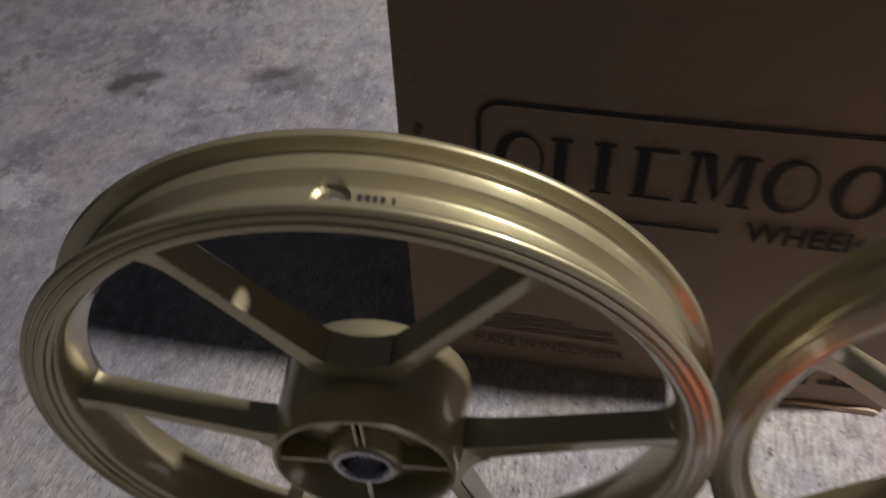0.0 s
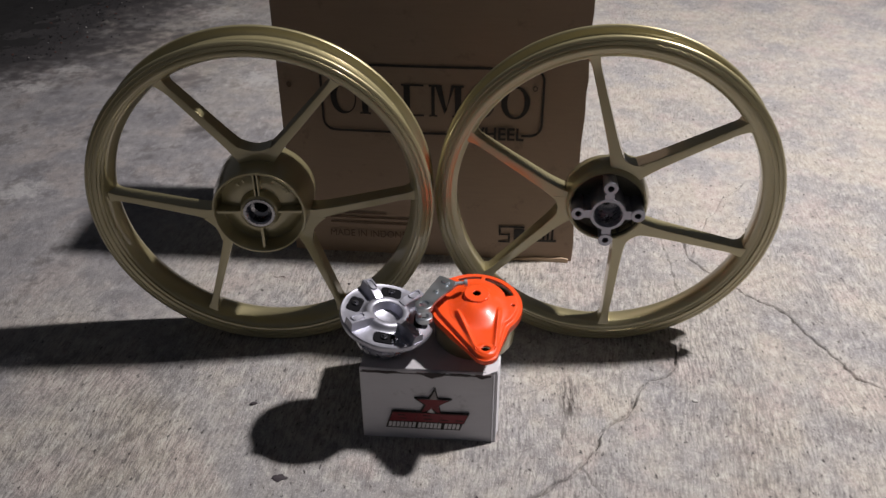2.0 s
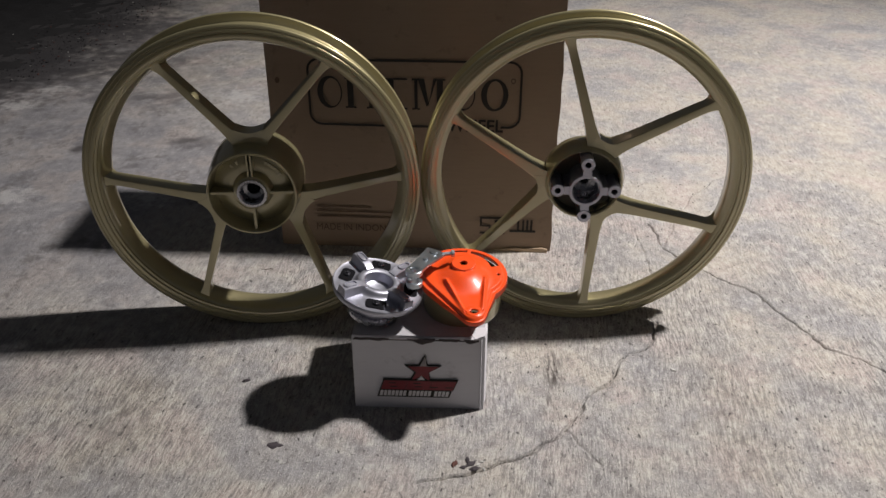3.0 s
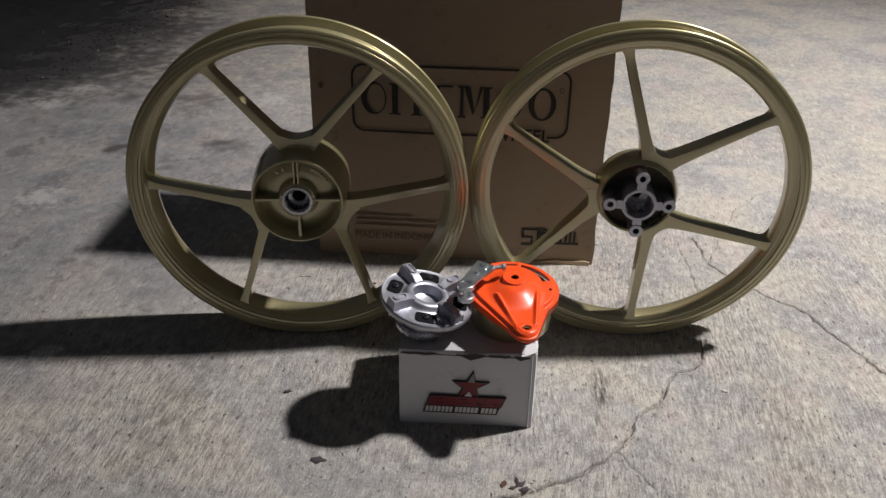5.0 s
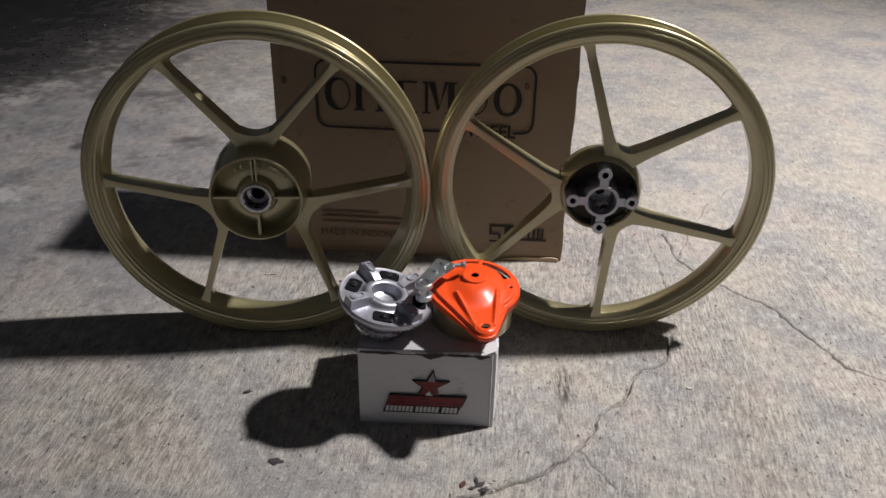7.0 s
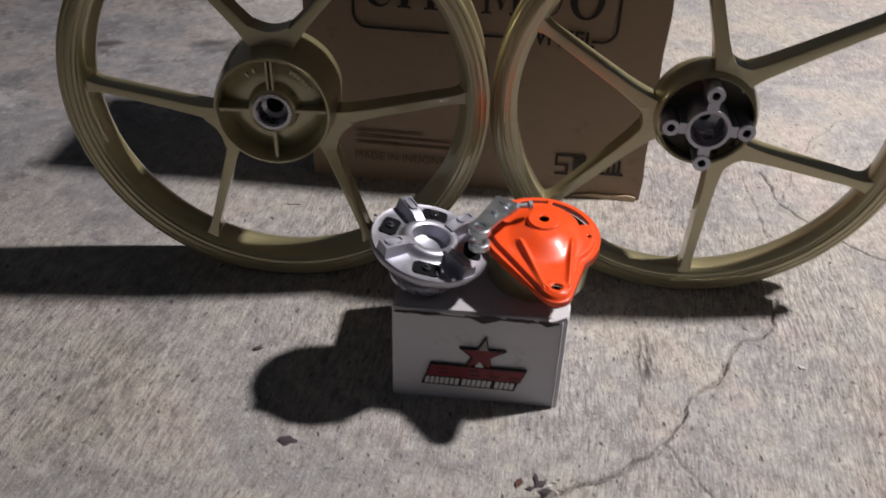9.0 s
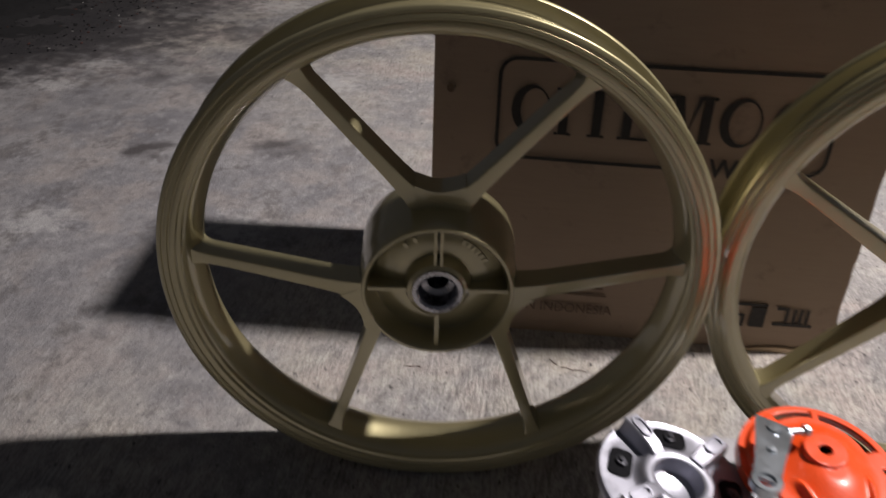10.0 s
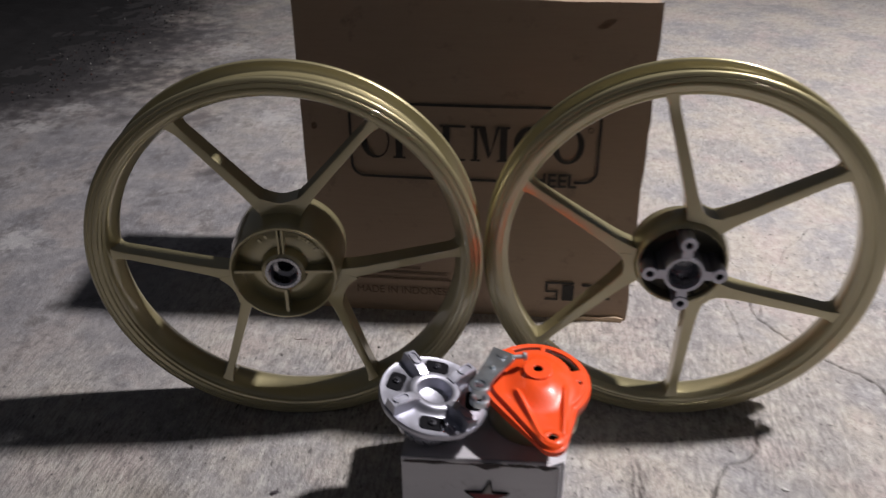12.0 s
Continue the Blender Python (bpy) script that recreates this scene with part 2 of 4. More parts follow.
# near-black fill that paints the dark depth of holes
HOLE_BLACK = make_plain("hole_black", (0.010, 0.010, 0.012), 0.35, 0.2, vary=0.3, scale=80)
DARK_STEEL = make_plain("dark_steel", (0.10, 0.10, 0.115), 0.3, 0.8, vary=0.3, scale=80)
RECESS = make_plain("black_recess", (0.006, 0.006, 0.008), 0.7, 0.0, vary=0.3, scale=80)
RECESS.node_tree.nodes["Principled BSDF"].inputs["Specular IOR Level"].default_value = 0.1
DARK_CORE = make_plain("hub_shadow_paint", (0.13, 0.12, 0.085), 0.5, 0.2, vary=0.3, scale=60)
ORANGE = make_plain("orange_enamel", (0.90, 0.085, 0.012), 0.38, 0.0, 0.22, vary=0.12, scale=30, bump=0.16)
SOIL = make_plain("damp_soil", (0.016, 0.015, 0.016), 0.9, vary=0.5, scale=25, bump=0.9)
LEAF = make_plain("dry_leaf", (0.10, 0.035, 0.025), 0.8, vary=0.5, scale=60, bump=0.3)
PALE = make_plain("pale_flake", (0.55, 0.54, 0.52), 0.7, vary=0.3, scale=60, bump=0.3)
DARK_CHIP = make_plain("dark_chip", (0.055, 0.045, 0.052), 0.8, vary=0.4, scale=60, bump=0.3)


# ---- mesh helpers ----
def finish(bm, name, material, sharp=35):
    bmesh.ops.recalc_face_normals(bm, faces=bm.faces)
    for f in bm.faces:
        f.smooth = True
    for e in bm.edges:
        if len(e.link_faces) == 2 and e.calc_face_angle(0) > radians(sharp):
            e.smooth = False
    me = bpy.data.meshes.new(name)
    bm.to_mesh(me)
    bm.free()
    me.materials.append(material)
    return me


def part(name, bm, material, parent=None, label="", sharp=35):
    ob = new(name, finish(bm, name, material, sharp))
    ob.parent = parent
    if label:
        ob["label"] = label
    return ob


def thing(name, m, label, category, group="", kind=""):
    ob = new(name)
    ob.empty_display_size = 0.05
    ob.matrix_basis = m
    return tagged(ob, label, category, group, kind)


def lathe(profile, segs=96, axis="y", closed=True, start=0.0, span=2 * math.pi, bm=None):
    """Turns (radius, along) points round an axis; closed joins the last point to the first."""
    bm = bm or bmesh.new()
    full = abs(span - 2 * math.pi) < 1e-6
    rings = []
    for i in range(segs if full else segs + 1):
        a = start + span * i / segs
        c, s = math.cos(a), math.sin(a)
        rings.append([bm.verts.new((r * c, y, r * s) if axis == "y" else (r * c, r * s, y)) for r, y in profile])
    n = len(profile)
    for i in range(segs):
        a, b = rings[i], rings[(i + 1) % len(rings)]
        for j in range(n if closed else n - 1):
            k = (j + 1) % n
            bm.faces.new((a[j], a[k], b[k], b[j]))
    return bm


def loft(sections, bm=None):
    """Skins closed rings of points, with caps."""
    bm = bm or bmesh.new()
    rings = [[bm.verts.new(p) for p in s] for s in sections]
    n = len(rings[0])
    for a, b in zip(rings, rings[1:]):
        for j in range(n):
            k = (j + 1) % n
            bm.faces.new((a[j], a[k], b[k], b[j]))
    bm.faces.new(list(reversed(rings[0])))
    bm.faces.new(rings[-1])
    return bm


def box_bm(x0, x1, y0, y1, z0, z1, bevel=0.0, bm=None):
    bm = bm or bmesh.new()
    made = bmesh.ops.create_cube(bm, size=1)["verts"]
    for v in made:
        v.co = Vector(((x0 + x1) / 2 + v.co.x * (x1 - x0), (y0 + y1) / 2 + v.co.y * (y1 - y0), (z0 + z1) / 2 + v.co.z * (z1 - z0)))
    if bevel:
        edges = {e for v in made for e in v.link_edges}
        bmesh.ops.bevel(bm, geom=list(edges), offset=bevel, segments=2, affect="EDGES")
    return bm


def slab(points, y0, y1, bm=None, plane="xz"):
    """A flat outline in x and z (or x and y) given thickness."""
    bm = bm or bmesh.new()
    put = (lambda p, d: (p[0], d, p[1])) if plane == "xz" else (lambda p, d: (p[0], p[1], d))
    a = [bm.verts.new(put(p, y0)) for p in points]
    b = [bm.verts.new(put(p, y1)) for p in points]
    bm.faces.new(a)
    bm.faces.new(list(reversed(b)))
    for i in range(len(a)):
        k = (i + 1) % len(a)
        bm.faces.new((a[i], b[i], b[k], a[k]))
    return bm


def arc(cx, cz, r, a0, a1, n):
    return [(cx + r * math.cos(radians(a0 + (a1 - a0) * i / n)), cz + r * math.sin(radians(a0 + (a1 - a0) * i / n))) for i in range(n + 1)]


def lettering(name, words, width, height, m, material, parent, label, bold=0.0):
    """Words in the built-in font, as a thin solid of that size, its lower left corner at m."""
    cu = bpy.data.curves.new(name, "FONT")
    cu.body, cu.extrude, cu.offset = words, 0.0003, bold
    tmp = bpy.data.objects.new(name, cu)
    scene.collection.objects.link(tmp)
    bpy.context.view_layer.update()
    me = bpy.data.meshes.new_from_object(tmp.evaluated_get(bpy.context.evaluated_depsgraph_get()))
    bpy.data.objects.remove(tmp)
    xs = [v.co.x for v in me.vertices]
    ys = [v.co.y for v in me.vertices]
    sx, sy = width / (max(xs) - min(xs)), height / (max(ys) - min(ys))
    for v in me.vertices:
        v.co = Vector(((v.co.x - min(xs)) * sx, (v.co.y - min(ys)) * sy, v.co.z))
    me.materials.clear()
    me.materials.append(material)
    ob = new(name, me)
    ob.parent, ob.matrix_basis = parent, m
    ob["label"] = label
    return ob


# ---- ground ----
CRACKS = [
    [(0.548, 0.71), (0.561, 0.662), (0.563, 0.622), (0.578, 0.598), (0.623, 0.545), (0.65, 0.522), (0.684, 0.492), (0.701, 0.473), (0.716, 0.43), (0.734, 0.405), (0.761, 0.346), (0.799, 0.32), (0.83, 0.295), (0.95, 0.24)],
    [(0.528, 0.383), (0.518, 0.343), (0.499, 0.312), (0.474, 0.298), (0.458, 0.258), (0.441, 0.226), (0.416, 0.199), (0.404, 0.169), (0.391, 0.143), (0.379, 0.112), (0.354, 0.094), (0.325, 0.069), (0.28, 0.041), (0.2, 0.012)],
    [(0.385, 0.125), (0.400, 0.102), (0.413, 0.085), (0.424, 0.062)],
    [(0.521, 0.657), (0.532, 0.562), (0.537, 0.52)],
    [(0.565, 0.618), (0.61, 0.76), (0.651, 0.84), (0.70, 0.913), (0.753, 0.947)],
]
CRACK_WIDTH = [0.0010, 0.0014, 0.0009, 0.0009, 0.0009]
CRACK_DEPTH = [0.0080, 0.0105, 0.0030, 0.004, 0.006]


def floor_mesh():
    x0, x1, y0, y1, step = 0.19, 0.94, 0.0, 0.97, 0.0017
    nx, ny = int((x1 - x0) / step), int((y1 - y0) / step)
    gx, gy = np.meshgrid(np.linspace(x0, x1, nx + 1), np.linspace(y0, y1, ny + 1))
    wob = 0.0022 * np.sin(gx * 61 + gy * 37) + 0.0011 * np.sin(gx * 143 - gy * 171) + 0.0005 * np.sin(gx * 390 + gy * 310)
    wob2 = 0.0022 * np.cos(gx * 47 - gy * 71) + 0.0011 * np.sin(gx * 157 + gy * 119) + 0.0005 * np.sin(gx * 330 - gy * 402)
    px, py, z = gx + wob, gy + wob2, np.zeros_like(gx)
    for line, width, deep in zip(CRACKS, CRACK_WIDTH, CRACK_DEPTH):
        near = np.full_like(gx, 9.0)
        for (ax, ay), (bx, by) in zip(line, line[1:]):
            dx, dy = bx - ax, by - ay
            u = np.clip(((px - ax) * dx + (py - ay) * dy) / (dx * dx + dy * dy), 0, 1)
            near = np.minimum(near, np.hypot(px - ax - u * dx, py - ay - u * dy))
        w = width * (1 + 0.35 * np.sin(gx * 83 + gy * 59) * np.sin(gx * 211 - gy * 173))
        z = np.minimum(z, -deep * np.clip(1.6 - near / w, 0, 1))
    z += 0.0006 * np.sin(gx * 40 + 3 * np.sin(gy * 17)) * np.sin(gy * 31)
    edge = np.minimum.reduce([gx - x0, x1 - gx, gy - y0, y1 - gy])
    z *= np.clip(edge / 0.03, 0, 1)
    verts = np.stack([gx.ravel(), gy.ravel(), z.ravel()], 1)
    i = (np.arange(ny)[:, None] * (nx + 1) + np.arange(nx)[None, :]).ravel()
    faces = np.stack([i, i + 1, i + nx + 2, i + nx + 1], 1)
    far = 60.0
    outer = np.array([(-far, -far, 0), (far, -far, 0), (far, far, 0), (-far, far, 0), (x0, y0, 0), (x1, y0, 0), (x1, y1, 0), (x0, y1, 0)], float)
    k = len(verts)
    ring = [[k, k + 1, k + 5, k + 4], [k + 1, k + 2, k + 6, k + 5], [k + 2, k + 3, k + 7, k + 6], [k + 3, k, k + 4, k + 7]]
    me = bpy.data.meshes.new("ground")
    me.from_pydata(np.concatenate([verts, outer]).tolist(), [], faces.tolist() + ring)
    me.polygons.foreach_set("use_smooth", [True] * len(me.polygons))
    me.materials.append(CONCRETE)
    return me


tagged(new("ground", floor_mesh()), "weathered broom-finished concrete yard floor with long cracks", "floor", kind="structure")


# ---- wheels ----
RIM_FACE = [
    (0.0, 0.0052), (0.0005, 0.0036), (0.0016, 0.0028), (0.0040, 0.0022), (0.0047, 0.0030), (0.0058, 0.0030), (0.0066, 0.0017), (0.0092, 0.0010), (0.0100, 0.0020), (0.0112, 0.0020), (0.0120, 0.0007), (0.0139, 0.0004),
    (0.0160, 0.0005), (0.0168, 0.0012), (0.0173, 0.0031), (0.0182, 0.0034), (0.0204, 0.0036), (0.0211, 0.0042), (0.0215, 0.0062), (0.0224, 0.0068), (0.0240, 0.0076), (0.0250, 0.0088), (0.0266, 0.0108), (0.0285, 0.0142), (0.0308, 0.0188), (0.0328, 0.0232), (0.0339, 0.0262), (0.0343, 0.0285),
]
RIM_BACK = [(0.0, 0.0030), (0.0008, 0.0011), (0.0024, 0.0002), (0.0042, 0.0002), (0.0056, 0.0012), (0.0062, 0.0030), (0.0125, 0.0034), (0.0178, 0.0050), (0.0215, 0.0080)]
SEAT = [(0.0129, 0.0118), (0.0131, 0.0170), (0.0121, 0.0178), (0.0121, 0.0190), (0.0132, 0.0200), (0.0196, 0.0224), (0.0210, 0.0238), (0.0215, 0.0254)]
BED_BACK = [(0.0002, 0.0048), (0.0012, 0.0062), (0.0042, 0.0070), (0.0105, 0.0072), (0.0123, 0.0086)] + SEAT
RIM_BED = [(0.0007, 0.0072), (0.0037, 0.0084), (0.0105, 0.0090), (0.0123, 0.0099)] + SEAT


def rim_profile(radius, width, deep, inset):
    """Rim section: a rolled front face that reaches deep inwards and ends inset behind the front, a plain back, and the tyre bed."""
    q = (inset - 0.004) / 0.0245
    face = [(radius - (r if r < 0.014 else 0.014 + (r - 0.014) * (deep - 0.014) / 0.0203), y if y < 0.004 or r < 0.014 else 0.004 + (y - 0.004) * q) for r, y in RIM_FACE]
    narrow = width / 0.061
    bed = [(radius - r, y * narrow) for r, y in reversed(RIM_BED)]
    back = [(radius - deep, width * 0.61)] + [(radius - r, width - y) for r, y in reversed(RIM_BACK)]
    return face + back + [(radius - r, width - y * narrow) for r, y in BED_BACK] + bed


def spoke_bm(root, tip, r_hub, r_end, y_hub, y_rim, broad, lift=0.0):
    """One arm of a V pair, from its root angle on the hub to its tip angle on the rim, flaring into both."""
    ax, az = r_hub * math.cos(root), r_hub * math.sin(root)
    bx, bz = r_end * math.cos(tip), r_end * math.sin(tip)
    n = math.hypot(bx - ax, bz - az)
    tx, tz = -(bz - az) / n, (bx - ax) / n
    secs = []
    for u in (0.0, 0.05, 0.10, 0.16, 0.24, 0.36, 0.50, 0.65, 0.78, 0.85, 0.89, 0.92, 0.945, 0.965, 0.98, 0.99, 1.0):
        hw = broad * (0.0084 - 0.0028 * u + 0.0050 * max(0.0, 1 - u / 0.26) ** 2)
        gap, bend = (1 - u) * n, 0.0125
        wide = hw + (bend - math.sqrt(bend * bend - (bend - gap) ** 2) if gap < bend else 0.0)
        fin = max(0.0, (u - 0.84) / 0.16)
        hw += 0.0050 * fin ** 3
        y0 = y_hub[0] + (y_rim[0] - y_hub[0]) * u - lift * (1 - u) - 0.0035 * fin * fin
        y1 = y_hub[1] + (y_rim[1] - y_hub[1]) * u
        ym = y0 + (y1 - y0) * 0.55
        ch = min(0.0019, hw * 0.3) * min(1.0, 0.15 + u * 2.5)
        run = 0.0055 * fin
        # the front edge runs on down the rim's slope, the back flares into its bed
        bv = 0.293 * ch
        ring = [(-hw + ch, y0, run), (hw - ch, y0, run), (hw - bv, y0 + bv, run), (hw, y0 + ch, run), (hw * 1.03, ym, run * 0.25), (wide * 1.06, y1 - ch, 0), (wide * 1.06 - ch, y1, 0), (-wide * 1.06 + ch, y1, 0), (-wide * 1.06, y1 - ch, 0), (-hw * 1.03, ym, run * 0.25), (-hw, y0 + ch, run), (-hw + bv, y0 + bv, run)]
        px, pz = ax + (bx - ax) * u, az + (bz - az) * u
        secs.append([(px + t * tx + e * tz, y, pz + t * tz - e * tx) for t, y, e in ring])
    return loft(secs)


def drill(rim, angle, y, radius):
    """Bores the valve hole through the rim's bed."""
    bm = lathe([(0.0001, -0.03), (0.0086, -0.03), (0.0086, 0.0030), (0.0112, 0.0052), (0.0112, 0.03), (0.0001, 0.03)], 24, "z", closed=False)
    bmesh.ops.remove_doubles(bm, verts=bm.verts, dist=0.0003)
    bmesh.ops.recalc_face_normals(bm, faces=bm.faces)
    me = bpy.data.meshes.new("cutter")
    bm.to_mesh(me)
    bm.free()
    cutter = new("cutter", me)
    cutter.matrix_basis = pose((radius - 0.028) * math.cos(angle), y, (radius - 0.028) * math.sin(angle), 0, 90 - math.degrees(angle), 0)
    keep_parent, rim.parent = rim.parent, None
    mod = rim.modifiers.new("hole", "BOOLEAN")
    mod.object, mod.operation, mod.solver = cutter, "DIFFERENCE", "EXACT"
    bpy.context.view_layer.update()
    done = bpy.data.meshes.new_from_object(rim.evaluated_get(bpy.context.evaluated_depsgraph_get()))
    rim.modifiers.clear()
    rim.data = done
    rim.parent = keep_parent
    bpy.data.objects.remove(cutter)


def wheel_base(name, m, label, radius, width, turn, spread, y_hub, y_rim, r_hub, valve=0.0, broad=1.0, deep=0.031, inset=0.0325):
    w = thing(name, m, label, "wheel", "pair of alloy wheels")
    rim = part("rim", lathe(rim_profile(radius, width, deep, inset), 200), GOLD, w, sharp=38)
    if valve:
        drill(rim, valve, width * 0.485, radius)
    for i in range(3):
        at = radians(120 * i + turn)
        fan = [(r_hub * 0.97, -17), (r_hub * 1.24, -14.5)] + [(r_hub * (1.295 + 0.13 * (d / 6.75) ** 2), d * 2.0) for d in [-6.75 + 0.75 * q for q in range(19)]] + [(r_hub * 1.24, 14.5), (r_hub * 0.97, 17)]
        part("spoke_root", slab([(r * math.cos(at + radians(a)), r * math.sin(at + radians(a))) for r, a in fan], y_hub[0] + 0.0003, y_hub[1] - 0.0003), GOLD, w)
        for side in (-1, 1):
            at = 120 * i + turn
            arm = part("spoke", spoke_bm(radians(at + side * 9), radians(at + side * spread), r_hub, radius - 0.0270, y_hub, y_rim, broad, 0.0002 if side > 0 else 0.0), GOLD, w, sharp=32)
            arm.modifiers.new("even_faces", "WEIGHTED_NORMAL").keep_sharp = True
    return w


def rear_wheel(m):
    w = wheel_base("rear_wheel", m, "gold-painted six-spoke rear alloy wheel with a drum hub, standing on concrete", 0.2285, 0.0610, 90, 32.5, (0.011, 0.036), (0.0165, 0.039), 0.060, radians(90.9), 0.82)
    shell = [(0.0605, -0.0155), (0.0615, -0.013), (0.0620, -0.006), (0.0635, 0.004), (0.0650, 0.012), (0.0650, 0.034), (0.0660, 0.040), (0.0660, 0.057), (0.0645, 0.060), (0.058, 0.060),
             (0.058, 0.050), (0.020, 0.046), (0.020, 0.003), (0.0300, 0.000), (0.0480, 0.0050), (0.0535, 0.0085), (0.0555, 0.006), (0.0568, -0.014), (0.0585, -0.0158)]
    hub = part("hub_shell", lathe(shell, 96), GOLD, w, "gold-painted drum hub with cross webs", 40)
    for i in range(4):
        a = radians(90 * i)
        bm = bmesh.new()
        if i == 1:
            box_bm(0.024, 0.0575, -0.0115, 0.013, -0.0036, -0.0014, 0.0005, bm)
            box_bm(0.024, 0.0575, -0.0115, 0.013, 0.0014, 0.0036, 0.0005, bm)
        else:
            box_bm(0.024, 0.0575, -0.0110, 0.013, -0.0019, 0.0019, 0.0006, bm)
        bmesh.ops.rotate(bm, verts=bm.verts, matrix=Matrix.Rotation(-a, 3, "Y"))
        part("web", bm, GOLD, hub)
    boss = [(0.0290, 0.013), (0.0268, -0.006), (0.0245, -0.0115), (0.0218, -0.0130), (0.0205, -0.0125), (0.0205, 0.013)]
    part("bearing_boss", lathe(boss, 64), GOLD, hub)
    seat = [(0.0204, -0.0140), (0.0170, -0.0144), (0.0152, -0.0120), (0.0150, -0.001), (0.0140, 0.002), (0.0092, 0.004), (0.0092, 0.030), (0.0204, 0.030)]
    part("bearing", lathe(seat, 64), MACHINED, w, "bright machined bearing seat")
    # a black disc closes the bore and paints its dark depth
    part("axle_bore", lathe([(0.0090, 0.022), (0.0001, 0.022), (0.0001, 0.026), (0.0090, 0.026)], 32), HOLE_BLACK, w, "black disc painting the axle bore's dark depth")
    for a, wide in ((86.6, 0.0028), (85.5, 0.0030), (84.4, 0.0027), (83.3, 0.0028), (81.7, 0.0018)):
        bm = box_bm(-wide / 2, wide / 2, 0.0245, 0.0330, 0.2062, 0.2074, 0.0002)
        bmesh.ops.rotate(bm, verts=bm.verts, matrix=Matrix.Rotation(radians(90 - a), 3, "Y"))
        part("size_mark", bm, INK, w, "small black printed bar")
    for k, (a0, a1, n) in enumerate(((62, 30, 6), (128, 116, 2))):
        for j in range(n):
            a = radians(a0 + (a1 - a0) * j / max(1, n - 1))
            bm = box_bm(-0.0016, 0.0016, 0.0020, 0.0048, 0.0405, 0.0455, 0.0003)
            bmesh.ops.rotate(bm, verts=bm.verts, matrix=Matrix.Rotation(math.pi / 2 - a, 3, "Y"))
            part("cast_mark", bm, GOLD, hub, "raised casting mark")
    return w


def front_wheel(m):
    w = wheel_base("front_wheel", m, "gold-painted six-spoke front alloy wheel with disc lugs, standing on concrete", 0.2290, 0.0500, 67, 32.5, (0.002, 0.030), (0.0100, 0.032), 0.050, 0.0, 0.92, 0.0285, 0.0108)
    shell = [(0.0500, -0.0060), (0.0520, -0.0045), (0.0545, 0.004), (0.0570, 0.012), (0.0560, 0.036), (0.0480, 0.050), (0.0300, 0.056), (0.0200, 0.070), (0.0140, 0.070), (0.0140, 0.040), (0.0440, 0.036), (0.0470, 0.030), (0.0480, -0.0050)]
    hub = part("hub_shell", lathe(shell, 96), GOLD, w, sharp=40)
    part("hub_recess", lathe([(0.0478, -0.002), (0.0468, 0.013), (0.0190, 0.016), (0.0190, 0.018), (0.0474, 0.0150), (0.0479, -0.001)], 72), DARK_CORE, hub, "dark recess inside the hub")
    part("centre_boss", lathe([(0.0225, -0.0266), (0.0234, -0.0252), (0.0237, 0.030), (0.0182, 0.030), (0.0182, -0.0252), (0.0190, -0.0266)], 64), ALUMINIUM, w, "machined aluminium boss")
    part("bearing", lathe([(0.0181, -0.020), (0.0174, -0.020), (0.0168, -0.016), (0.0165, 0.010), (0.0070, 0.012), (0.0070, 0.024), (0.0181, 0.024)], 56), MACHINED, w, "bright bearing seat")
    # black disc for the darkness deep in this bore
    part("axle_bore", lathe([(0.0069, 0.018), (0.0001, 0.018), (0.0001, 0.022), (0.0069, 0.022)], 24), HOLE_BLACK, w, "black disc painting the axle bore's dark depth")
    for i in range(4):
        bm = bmesh.new()
        loft([[(x, y, z) for x, y in ((-0.0060, -0.0262), (0.0060, -0.0262), (0.0060, 0.020), (-0.0060, 0.020))] for z in (0.0205, 0.0300)], bm)
        ring = lathe([(0.0043, -0.0272), (0.0086, -0.0272), (0.0094, -0.0264), (0.0090, -0.012), (0.0080, 0.022), (0.0043, 0.022)], 28)
        for v in ring.verts:
            v.co.z += 0.0385
        tmp = bpy.data.meshes.new("tmp")
        ring.to_mesh(tmp)
        ring.free()
        bm.from_mesh(tmp)
        bpy.data.meshes.remove(tmp)
        bmesh.ops.rotate(bm, verts=bm.verts, matrix=Matrix.Rotation(radians(90 * i), 3, "Y"))
        part("disc_lug", bm, ALUMINIUM, w, "bare aluminium disc lug with a bolt hole", 40)
    return w


rear = rear_wheel(pose(-0.0540, 0.3122, 0.2285, 1.4, 0, 8.2))
front = front_wheel(pose(0.3988, 0.3793, 0.2290, 0, 0, 2.55))

